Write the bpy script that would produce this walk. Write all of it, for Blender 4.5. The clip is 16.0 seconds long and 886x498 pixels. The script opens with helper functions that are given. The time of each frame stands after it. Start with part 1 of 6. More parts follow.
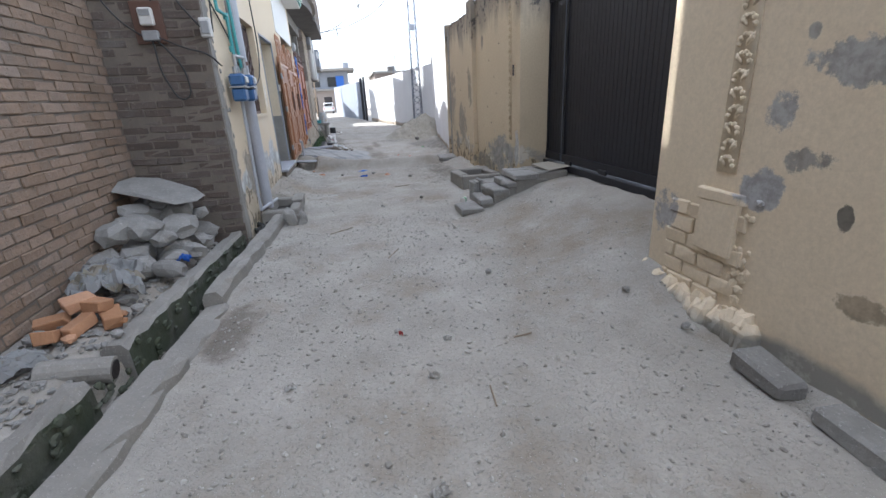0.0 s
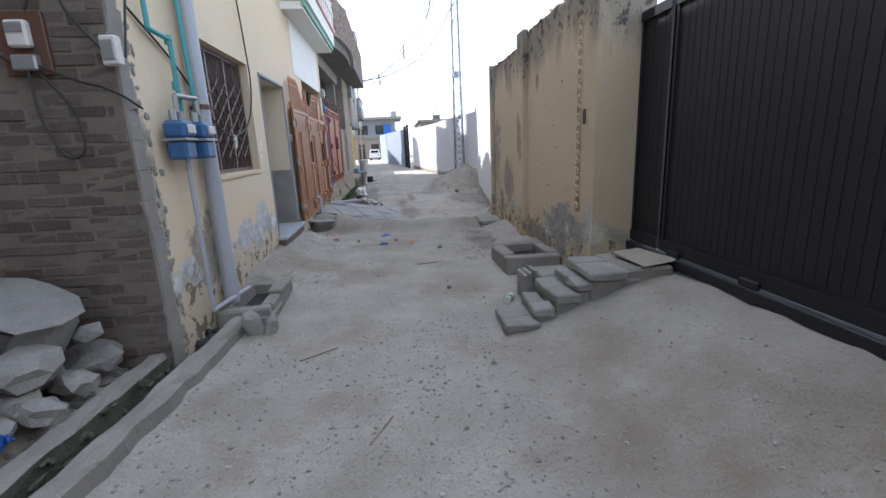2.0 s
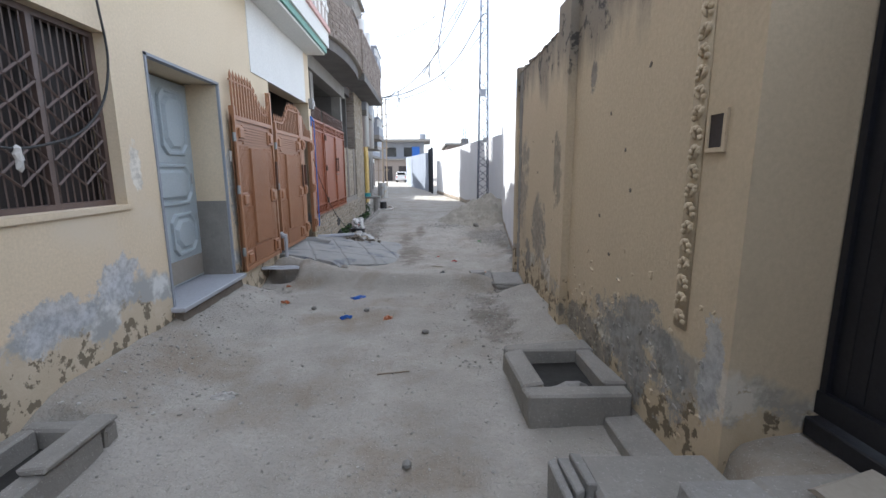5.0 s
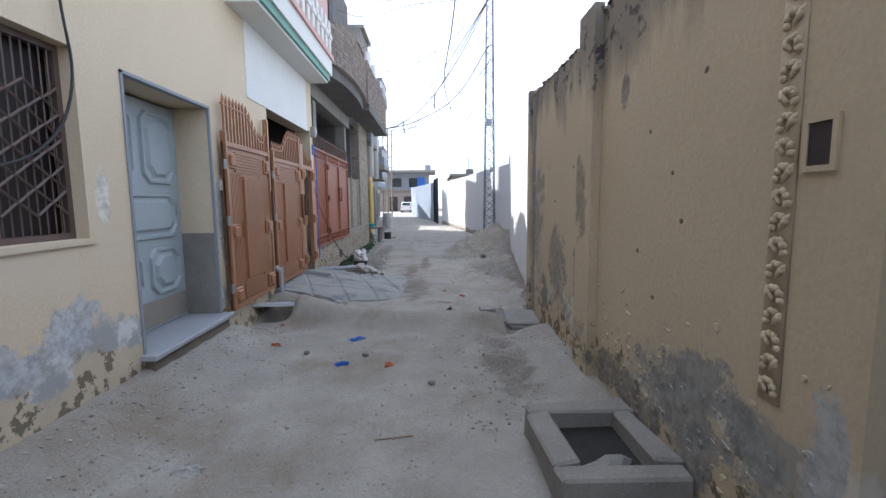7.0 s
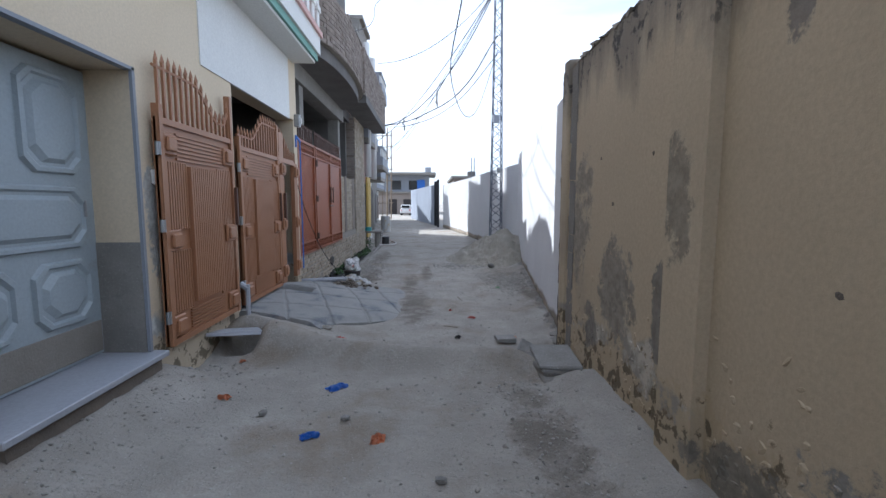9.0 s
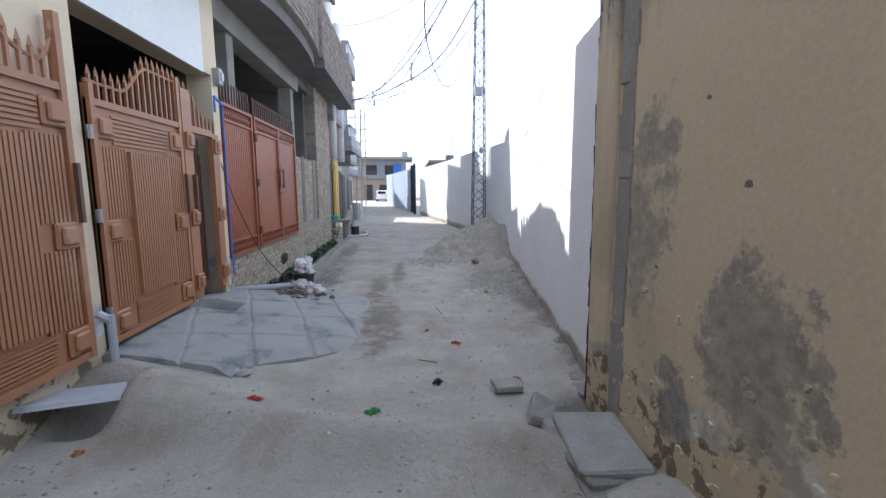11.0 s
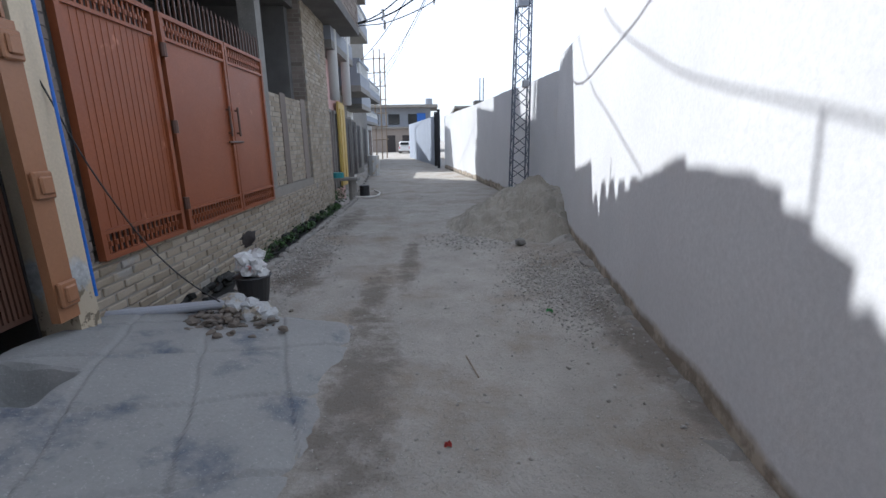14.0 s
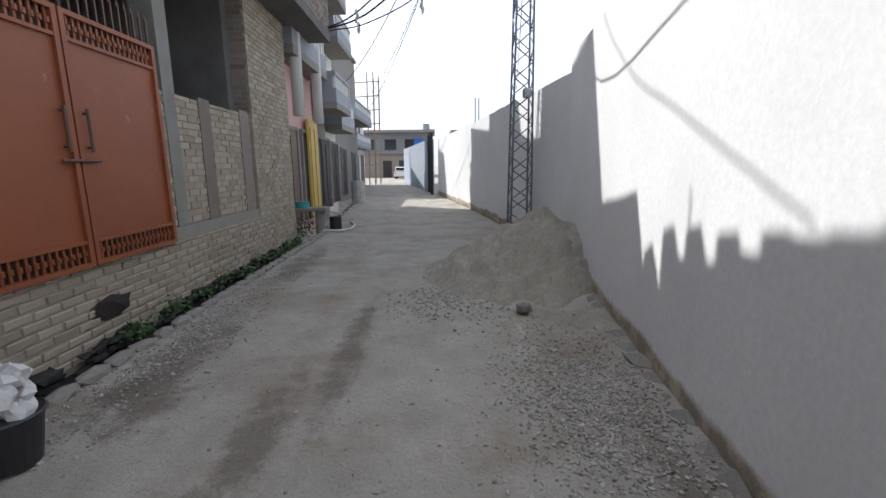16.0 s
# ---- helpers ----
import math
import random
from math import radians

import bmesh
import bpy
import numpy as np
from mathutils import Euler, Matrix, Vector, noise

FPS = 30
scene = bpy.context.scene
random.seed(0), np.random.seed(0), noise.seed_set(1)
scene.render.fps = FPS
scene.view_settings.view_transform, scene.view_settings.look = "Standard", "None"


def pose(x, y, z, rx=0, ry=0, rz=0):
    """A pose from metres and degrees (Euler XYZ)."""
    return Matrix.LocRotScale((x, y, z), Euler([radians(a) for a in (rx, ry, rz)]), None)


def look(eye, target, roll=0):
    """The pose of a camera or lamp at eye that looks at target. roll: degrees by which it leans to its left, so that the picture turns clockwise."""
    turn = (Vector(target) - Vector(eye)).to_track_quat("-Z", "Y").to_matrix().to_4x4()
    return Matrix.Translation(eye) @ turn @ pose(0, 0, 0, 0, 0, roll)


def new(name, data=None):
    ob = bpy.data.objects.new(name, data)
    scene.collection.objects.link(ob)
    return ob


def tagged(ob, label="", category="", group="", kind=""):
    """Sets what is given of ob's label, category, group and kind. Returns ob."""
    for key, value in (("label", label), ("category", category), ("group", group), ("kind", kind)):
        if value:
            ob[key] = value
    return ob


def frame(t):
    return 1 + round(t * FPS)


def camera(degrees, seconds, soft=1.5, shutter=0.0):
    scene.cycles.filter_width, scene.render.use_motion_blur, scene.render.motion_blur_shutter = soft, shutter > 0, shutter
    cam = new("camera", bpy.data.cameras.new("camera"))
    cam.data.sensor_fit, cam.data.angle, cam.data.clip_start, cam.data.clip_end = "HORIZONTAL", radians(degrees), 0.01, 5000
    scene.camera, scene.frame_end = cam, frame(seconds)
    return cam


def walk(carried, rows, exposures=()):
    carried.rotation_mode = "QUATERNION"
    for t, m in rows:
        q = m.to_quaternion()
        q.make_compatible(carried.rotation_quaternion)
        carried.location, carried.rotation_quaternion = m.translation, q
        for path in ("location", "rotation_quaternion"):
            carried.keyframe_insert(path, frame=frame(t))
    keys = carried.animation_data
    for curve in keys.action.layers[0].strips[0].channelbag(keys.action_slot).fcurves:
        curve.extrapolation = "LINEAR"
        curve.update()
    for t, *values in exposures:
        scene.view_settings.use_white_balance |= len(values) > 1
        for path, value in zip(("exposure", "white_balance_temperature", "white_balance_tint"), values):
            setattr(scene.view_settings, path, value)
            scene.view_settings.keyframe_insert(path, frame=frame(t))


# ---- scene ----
cam = camera(90.9, 16.0)
METRES, EYE, TILT, LEAN, TURN = 12.8, 1.5, 0.0, 0.0, -11.1
ROWS = [
    (0.0, 0.0, 0.0, 0.0, -1.01, -19.3, 2.89),
    (0.5, -0.0001, 0.0337, 0.0008, 0.24, -18.43, -1.0),
    (1.0, 0.0001, 0.0702, 0.0036, 0.0, -17.58, -0.15),
    (1.5, 0.0057, 0.1115, 0.0061, 4.32, -14.26, 1.37),
    (2.0, 0.0068, 0.1521, 0.006, 4.76, -13.34, 2.52),
    (2.5, 0.0097, 0.1876, 0.0095, 5.45, -13.0, 2.26),
    (3.0, 0.0167, 0.2217, 0.0105, 8.82, -12.26, 0.33),
    (3.5, 0.0173, 0.252, 0.0079, 8.71, -11.83, 0.41),
    (4.0, 0.0176, 0.2807, 0.0089, 8.69, -11.31, 0.26),
    (4.5, 0.0216, 0.3155, 0.0095, 8.62, -10.68, 0.32),
    (5.0, 0.018, 0.3409, 0.0103, 8.74, -10.25, 0.4),
    (7.5, 0.0064, 0.3911, 0.0091, 9.56, -5.99, 0.44),
    (8.0, -0.0051, 0.4123, 0.0111, 9.73, -5.99, 0.2),
    (8.5, -0.0096, 0.4418, 0.0085, 9.72, -5.84, 0.04),
    (11.0, -0.0306, 0.6037, 0.0066, 6.43, -7.81, 0.26),
    (11.5, -0.0318, 0.6342, 0.0047, 6.41, -8.4, 0.48),
    (12.0, -0.0339, 0.6688, 0.0026, 6.52, -9.45, 1.57),
    (12.5, -0.0427, 0.7041, -0.0041, 6.01, -13.55, 1.84),
    (13.0, -0.049, 0.7392, -0.0013, 5.52, -14.63, 1.78),
    (13.5, -0.0558, 0.7842, 0.0053, 7.52, -14.49, 0.43),
    (14.0, -0.0616, 0.8198, 0.0031, 9.78, -14.0, 0.69),
    (14.5, -0.0633, 0.8644, 0.0045, 9.87, -13.54, 1.05),
    (15.0, -0.0593, 0.9076, 0.0017, 9.72, -11.47, 0.7),
    (15.5, -0.0638, 0.9497, -0.0017, 9.65, -10.91, 0.62),
    (16.0, -0.0643, 0.9853, -0.0018, 9.74, -10.76, 0.58),
]
walk(cam, [(t, pose(0, 0, EYE, TILT, LEAN, TURN) @ pose(METRES * x, METRES * y, METRES * z, 90 + pitch, roll, yaw)) for t, x, y, z, yaw, pitch, roll in ROWS],
     exposures=[(0.0, 1.84, 5870, 10), (2.0, 1.55, 5770, 10), (5.0, 1.54, 5920, 10), (7.5, 1.26, 5620, 10), (8.5, 0.99, 5520, 10), (11.0, 1.49, 5620, 10), (12.0, 1.44, 5570, 10), (12.5, 1.44, 5570, 10), (13.5, 1.00, 5620, 10), (15.0, 0.88, 6030, 10), (16.0, 0.88, 6130, 10)])

# ---- world and light ----
SUN_TURN, SUN_HIGH = 28.0, 45.0   # degrees from -x towards +y, and above the horizon
SUN_DIR = Vector((-math.cos(radians(SUN_TURN)) * math.cos(radians(SUN_HIGH)), math.sin(radians(SUN_TURN)) * math.cos(radians(SUN_HIGH)), math.sin(radians(SUN_HIGH))))
sun = new("sun", bpy.data.lights.new("sun", "SUN"))
sun.data.energy, sun.data.angle, sun.data.color = 3.2, radians(0.6), (1.0, 0.95, 0.87)
sun.matrix_world = look(SUN_DIR * 50, (0, 0, 0))
world = bpy.data.worlds.new("world")
scene.world = world
world.use_nodes = True
wn, wl = world.node_tree.nodes, world.node_tree.links
sky = wn.new("ShaderNodeTexSky")
sky.sky_type, sky.sun_disc, sky.sun_elevation = "NISHITA", False, radians(SUN_HIGH)
sky.sun_rotation = math.atan2(SUN_DIR.x, SUN_DIR.y)
sky.dust_density, sky.air_density = 2.0, 1.0
tex = wn.new("ShaderNodeTexCoord")
stretch = wn.new("ShaderNodeMapping")
stretch.inputs["Scale"].default_value = (1.0, 1.0, 3.5)
clouds = wn.new("ShaderNodeTexNoise")
clouds.inputs["Scale"].default_value, clouds.inputs["Detail"].default_value = 2.2, 6
ramp = wn.new("ShaderNodeValToRGB")
ramp.color_ramp.elements[0].position, ramp.color_ramp.elements[1].position = 0.30, 0.68
ramp.color_ramp.elements[0].color = (0.22, 0.22, 0.22, 1)
veil = wn.new("ShaderNodeMix")
veil.data_type = "RGBA"
veil.inputs["B"].default_value = (7.3, 7.45, 7.8, 1)
wl.new(tex.outputs["Generated"], stretch.inputs[0])
wl.new(stretch.outputs[0], clouds.inputs["Vector"])
wl.new(clouds.outputs["Fac"], ramp.inputs[0])
wl.new(ramp.outputs[0], veil.inputs["Factor"])
wl.new(sky.outputs[0], veil.inputs["A"])
wl.new(veil.outputs["Result"], wn["Background"].inputs["Color"])
wn["Background"].inputs["Strength"].default_value = 0.11


# ---- materials ----
def mat(name, a, b, scale=6.0, rough=0.9, bump=0.3, fine=60.0, c=None, cut=0.6, cscale=1.5, metal=0.0, vary=0.0, damp=None, soft=0.05, stains=(), blots=(), crown=None, speck=None):
    """Two tones by noise, a third tone c in patches, fine bump, vary by object, damp: (tone, tone, height, reach) flaking at a wall's foot,
    blots: (y, z, half width, half height, tone) patches on a wall, crown: (tone, height, reach) weathering below a wall's top, speck: (tone, scale, cut)."""
    m = bpy.data.materials.new(name)
    m.use_nodes = True
    n, l = m.node_tree.nodes, m.node_tree.links
    bsdf = n["Principled BSDF"]
    bsdf.inputs["Roughness"].default_value, bsdf.inputs["Metallic"].default_value = rough, metal
    geo = n.new("ShaderNodeNewGeometry")

    def noisy(s, detail=5.0, rough_=0.6):
        t = n.new("ShaderNodeTexNoise")
        t.inputs["Scale"].default_value, t.inputs["Detail"].default_value, t.inputs["Roughness"].default_value = s, detail, rough_
        l.new(geo.outputs["Position"], t.inputs["Vector"])
        return t.outputs["Fac"]

    def maths(op, x, y):
        k = n.new("ShaderNodeMath")
        k.operation = op
        for i, v in enumerate((x, y)):
            if isinstance(v, (int, float)):
                k.inputs[i].default_value = v
            else:
                l.new(v, k.inputs[i])
        return k.outputs[0]

    def band(v, lo, hi):
        r = n.new("ShaderNodeMapRange")
        r.inputs["From Min"].default_value, r.inputs["From Max"].default_value = lo, hi
        l.new(v, r.inputs["Value"])
        return r.outputs[0]

    def mix(f, x, y):
        k = n.new("ShaderNodeMix")
        k.data_type = "RGBA"
        l.new(f, k.inputs["Factor"])
        for key, v in (("A", x), ("B", y)):
            if isinstance(v, tuple):
                k.inputs[key].default_value = (*v, 1)
            else:
                l.new(v, k.inputs[key])
        return k.outputs["Result"]

    grain = noisy(fine, 4.0, 0.7)
    height = maths("MULTIPLY", grain, 1.0)
    col = mix(band(noisy(scale), 0.32, 0.68), a, b)
    col = mix(band(grain, 0.25, 0.95), col, tuple(v * 0.72 for v in a))
    if c:
        f = band(noisy(cscale, 6.0, 0.65), cut, cut + soft)
        col = mix(f, col, c)
        height = maths("SUBTRACT", height, maths("MULTIPLY", f, 0.6))
    if speck:
        f = band(noisy(speck[1], 3.0, 0.75), speck[2], speck[2] + 0.06)
        col = mix(maths("MULTIPLY", f, 0.55), col, speck[0])
        height = maths("ADD", height, maths("MULTIPLY", f, 0.5))
        f = band(noisy(speck[1] * 0.37, 4.0, 0.7), 0.60, 0.72)
        col = mix(maths("MULTIPLY", f, 0.45), col, tuple(v * 0.5 for v in a))
    if crown:
        sep = n.new("ShaderNodeSeparateXYZ")
        l.new(geo.outputs["Position"], sep.inputs[0])
        stretched = n.new("ShaderNodeMapping")
        stretched.inputs["Scale"].default_value = (1.0, 1.0, 0.25)
        l.new(geo.outputs["Position"], stretched.inputs[0])
        drip = n.new("ShaderNodeTexNoise")
        drip.inputs["Scale"].default_value, drip.inputs["Detail"].default_value, drip.inputs["Roughness"].default_value = 2.6, 7, 0.68
        l.new(stretched.outputs[0], drip.inputs["Vector"])
        run = maths("ADD", sep.outputs["Z"], maths("MULTIPLY", maths("SUBTRACT", drip.outputs["Fac"], 0.5), crown[2] * 4.5))
        f = band(run, crown[1] - crown[2] * 0.5, crown[1] + crown[2] * 0.6)
        col = mix(maths("MULTIPLY", f, 0.75), col, crown[0])
        scab = maths("MULTIPLY", band(noisy(8.0, 5.0, 0.7), 0.54, 0.60), band(run, crown[1], crown[1] + 0.12))
        col = mix(scab, col, tuple(v * 0.45 for v in crown[0]))
        height = maths("SUBTRACT", height, scab)
    if damp:
        d1, d2, top, reach = damp
        sep = n.new("ShaderNodeSeparateXYZ")
        l.new(geo.outputs["Position"], sep.inputs[0])
        lift = maths("ADD", sep.outputs["Z"], maths("MULTIPLY", maths("SUBTRACT", noisy(1.1, 5.0, 0.62), 0.5), -reach * 3.2))
        f1 = band(lift, top + 0.03, top - 0.03)
        lift2 = maths("ADD", sep.outputs["Z"], maths("MULTIPLY", maths("SUBTRACT", noisy(2.3, 6.0, 0.7), 0.5), -reach * 3.4))
        f2 = band(lift2, top - 0.12, top - 0.18)
        pits = band(noisy(8.0, 4.0, 0.6), 0.54, 0.57)
        col = mix(f1, col, mix(band(noisy(3.2, 5.0, 0.7), 0.48, 0.60), d1, tuple(min(v * 1.75, 0.8) for v in d1)))
        col = mix(maths("MULTIPLY", f2, 0.85), col, d2)
        col = mix(maths("MULTIPLY", f2, pits), col, tuple(v * 0.34 for v in d2))
        height = maths("SUBTRACT", height, maths("MULTIPLY", maths("MULTIPLY", f2, pits), 1.6))
        height = maths("SUBTRACT", height, maths("MULTIPLY", f1, 0.8))
    if blots:
        sep = n.new("ShaderNodeSeparateXYZ")
        l.new(geo.outputs["Position"], sep.inputs[0])
        ragged = maths("MULTIPLY", maths("SUBTRACT", noisy(3.6, 9.0, 0.74), 0.5), 7.5)
        for sy, sz, ry, rz, tone in blots:
            u = maths("POWER", maths("ABSOLUTE", maths("DIVIDE", maths("SUBTRACT", sep.outputs["Y"], sy), ry), 0), 2.0)
            v = maths("POWER", maths("ABSOLUTE", maths("DIVIDE", maths("SUBTRACT", sep.outputs["Z"], sz), rz), 0), 2.0)
            f = band(maths("ADD", maths("ADD", u, v), ragged), 1.15, 0.75)
            col = mix(maths("MULTIPLY", f, 0.85), col, mix(band(noisy(14.0, 5.0, 0.7), 0.4, 0.62), tone, tuple(x * 0.6 for x in tone)))
            height = maths("SUBTRACT", height, maths("MULTIPLY", f, 1.2))
    if stains:
        sep = n.new("ShaderNodeSeparateXYZ")
        l.new(geo.outputs["Position"], sep.inputs[0])
        ragged = maths("MULTIPLY", maths("SUBTRACT", noisy(3.5, 8.0, 0.75), 0.5), 6.0)
        for sx, sy, rx, ry in stains:
            u = maths("POWER", maths("ABSOLUTE", maths("DIVIDE", maths("SUBTRACT", sep.outputs["X"], sx), rx), 0), 2.0)
            v = maths("POWER", maths("ABSOLUTE", maths("DIVIDE", maths("SUBTRACT", sep.outputs["Y"], sy), ry), 0), 2.0)
            f = band(maths("ADD", maths("ADD", u, v), ragged), 1.3, 0.1)
            col = mix(maths("MULTIPLY", f, 0.8), col, (0.135, 0.115, 0.092))
    if vary:
        info = n.new("ShaderNodeObjectInfo")
        both = maths("FRACT", maths("ADD", info.outputs["Random"], geo.outputs["Random Per Island"]), 0)
        hsv = n.new("ShaderNodeHueSaturation")
        l.new(col, hsv.inputs["Color"])
        l.new(maths("ADD", maths("MULTIPLY", both, vary), 1.0 - vary / 2), hsv.inputs["Value"])
        l.new(maths("ADD", maths("MULTIPLY", both, -0.5 * vary), 1.0 + vary / 4), hsv.inputs["Saturation"])
        col = hsv.outputs[0]
    l.new(col, bsdf.inputs["Base Color"])
    if rough > 0.3:
        l.new(maths("ADD", maths("MULTIPLY", grain, 0.25), rough - 0.15), bsdf.inputs["Roughness"])
    bm_ = n.new("ShaderNodeBump")
    bm_.inputs["Strength"].default_value, bm_.inputs["Distance"].default_value = bump, 0.012
    l.new(height, bm_.inputs["Height"])
    l.new(bm_.outputs[0], bsdf.inputs["Normal"])
    return m


DIRT = mat("dusty_ground", (0.40, 0.375, 0.335), (0.265, 0.243, 0.21), 2.2, 0.95, 1.0, 30, c=(0.215, 0.175, 0.13), cut=0.50, cscale=0.9, soft=0.2, speck=((0.56, 0.54, 0.50), 75.0, 0.60),
           stains=((-0.42, 15.9, 0.30, 0.95), (-0.30, 15.2, 0.30, 0.40), (0.93, 16.0, 0.13, 1.2), (0.75, 12.9, 0.26, 1.3), (0.62, 14.6, 0.16, 0.9), (1.75, 8.7, 0.22, 0.8), (-0.45, 19.2, 0.25, 1.6), (2.75, 13.2, 0.15, 1.6), (-0.9, 2.85, 0.16, 0.4)))
# The small near-black blot paints in the dark of a chipped recess.
NEARWALL = mat("pale_cream_plaster", (0.71, 0.60, 0.44), (0.66, 0.55, 0.39), 1.4, 0.88, 0.2, 40, c=(0.56, 0.47, 0.34), cut=0.62, cscale=0.9, soft=0.1, damp=((0.30, 0.285, 0.25), (0.50, 0.40, 0.27), 0.20, 0.12),
               blots=((1.38, 1.56, 0.36, 0.09, (0.34, 0.34, 0.335)), (1.78, 1.34, 0.10, 0.10, (0.34, 0.34, 0.34)), (1.62, 1.13, 0.11, 0.06, (0.26, 0.25, 0.235)), (1.41, 0.92, 0.028, 0.05, (0.10, 0.095, 0.085)),
                      (1.72, 1.69, 0.03, 0.04, (0.30, 0.29, 0.27)), (2.52, 0.72, 0.12, 0.16, (0.36, 0.36, 0.37)), (1.85, 0.98, 0.11, 0.10, (0.36, 0.37, 0.39)), (1.25, 0.55, 0.12, 0.05, (0.36, 0.29, 0.2))))
CREAM = mat("cream_plaster", (0.70, 0.585, 0.42), (0.66, 0.545, 0.38), 2.0, 0.85, 0.16, 50, damp=((0.34, 0.345, 0.335), (0.52, 0.43, 0.30), 0.72, 0.26), c=(0.62, 0.53, 0.40), cut=0.6, cscale=1.1, soft=0.12,
            blots=((5.08, 1.0, 0.16, 1.0, (0.36, 0.32, 0.27)), (5.9, 0.75, 0.35, 0.30, (0.34, 0.30, 0.25)), (7.85, 1.68, 0.07, 0.16, (0.74, 0.70, 0.62)), (9.62, 1.45, 0.14, 0.42, (0.40, 0.41, 0.40)), (9.7, 0.9, 0.10, 0.30, (0.62, 0.56, 0.44)),
                   (7.55, 0.85, 0.22, 0.18, (0.52, 0.54, 0.56)), (6.9, 0.72, 0.35, 0.14, (0.50, 0.52, 0.54))))
OCHRE = mat("ochre_plaster", (0.56, 0.46, 0.32), (0.47, 0.385, 0.265), 0.7, 0.88, 0.22, 40, c=(0.36, 0.30, 0.22), cut=0.58, cscale=0.7, soft=0.15, damp=((0.30, 0.275, 0.23), (0.46, 0.365, 0.235), 0.70, 0.36), crown=((0.155, 0.14, 0.122), 2.55, 0.34),
            blots=((6.75, 0.58, 0.55, 0.30, (0.27, 0.27, 0.26)), (7.5, 0.35, 0.5, 0.16, (0.22, 0.205, 0.175)), (8.42, 0.95, 0.10, 0.35, (0.20, 0.19, 0.17)), (9.05, 1.0, 0.26, 0.34, (0.28, 0.255, 0.215)), (9.8, 1.5, 0.24, 0.5, (0.33, 0.295, 0.24)), (9.5, 0.55, 0.14, 0.2, (0.22, 0.205, 0.18)), (8.2, 1.6, 0.12, 0.4, (0.30, 0.26, 0.2)),
                   (6.02, 0.72, 0.07, 0.26, (0.42, 0.43, 0.43)), (7.6, 2.3, 0.06, 0.12, (0.22, 0.2, 0.18))))
WHITEWALL = mat("whitewashed_plaster", (0.75, 0.755, 0.765), (0.66, 0.665, 0.68), 0.9, 0.9, 0.12, 30, c=(0.63, 0.625, 0.615), cut=0.58, cscale=1.7, soft=0.2, damp=((0.25, 0.215, 0.17), (0.22, 0.19, 0.15), 0.20, 0.10))
# Blue-grey paint, toned darker to carry the far wall's shade.
PALEBLUE = mat("shade_toned_blue_wall_paint", (0.36, 0.40, 0.47), (0.31, 0.345, 0.41), 1.0, 0.9, 0.1, 30)
CEMENT = mat("grey_cement", (0.285, 0.268, 0.242), (0.195, 0.183, 0.165), 3.0, 0.92, 0.5, 40, c=(0.21, 0.20, 0.18), cut=0.6, cscale=2.5, speck=((0.42, 0.40, 0.37), 70.0, 0.6))
SLABS = mat("bluish_concrete", (0.30, 0.297, 0.285), (0.225, 0.225, 0.22), 2.0, 0.85, 0.35, 45, c=(0.10, 0.115, 0.145), cut=0.54, cscale=2.0, soft=0.13, speck=((0.42, 0.41, 0.39), 60.0, 0.6))
# Dark grey; inside the unfinished house it stands in for shade.
DARKCEM = mat("dark_concrete", (0.17, 0.16, 0.15), (0.10, 0.095, 0.09), 2.0, 0.93, 0.5, 35)
REDBRICK = mat("red_brick", (0.285, 0.20, 0.14), (0.215, 0.165, 0.125), 5.0, 0.93, 1.0, 35, c=(0.185, 0.155, 0.13), cut=0.50, cscale=1.1, vary=0.32, soft=0.2, speck=((0.36, 0.31, 0.25), 40.0, 0.6))
DARKBRICK = mat("sooty_brick", (0.13, 0.10, 0.082), (0.085, 0.072, 0.063), 4.0, 0.94, 0.7, 55, c=(0.16, 0.15, 0.135), cut=0.52, cscale=1.6, vary=0.45, soft=0.2, speck=((0.22, 0.19, 0.16), 40.0, 0.62))
PALEBRICK = mat("dusty_brick", (0.41, 0.345, 0.26), (0.335, 0.28, 0.212), 4.0, 0.93, 0.6, 55, c=(0.30, 0.28, 0.25), cut=0.6, cscale=1.6, vary=0.35)
OLDBRICK = mat("weathered_brick", (0.27, 0.22, 0.185), (0.21, 0.18, 0.155), 4.0, 0.94, 0.6, 55, vary=0.4)
MORTAR = mat("brick_mortar", (0.185, 0.155, 0.125), (0.13, 0.112, 0.095), 6.0, 0.95, 0.6, 60)
PALEMORTAR = mat("pale_mortar", (0.32, 0.29, 0.25), (0.26, 0.235, 0.20), 6.0, 0.95, 0.6, 60)
STONE = mat("broken_concrete", (0.285, 0.275, 0.258), (0.19, 0.183, 0.17), 5.0, 0.93, 0.7, 40, vary=0.3, speck=((0.42, 0.41, 0.39), 55.0, 0.6))
PEBBLE = mat("grey_pebble", (0.39, 0.37, 0.335), (0.27, 0.255, 0.23), 8.0, 0.92, 0.3, 60, vary=0.6)
ORANGEBRICK = mat("broken_brick", (0.46, 0.25, 0.14), (0.38, 0.21, 0.125), 5.0, 0.93, 0.6, 50, vary=0.4)
SAND = mat("grey_sand", (0.36, 0.33, 0.275), (0.26, 0.24, 0.20), 3.0, 0.96, 1.0, 40, speck=((0.46, 0.43, 0.38), 45.0, 0.6))
BLACKGATE = mat("black_paint", (0.008, 0.009, 0.014), (0.013, 0.014, 0.02), 3.0, 0.55, 0.08, 40, c=(0.024, 0.024, 0.028), cut=0.66, cscale=2.5)
BROWNGATE = mat("brown_gate_paint", (0.37, 0.175, 0.085), (0.31, 0.145, 0.072), 2.0, 0.48, 0.08, 50, c=(0.36, 0.21, 0.13), cut=0.62, cscale=1.5)
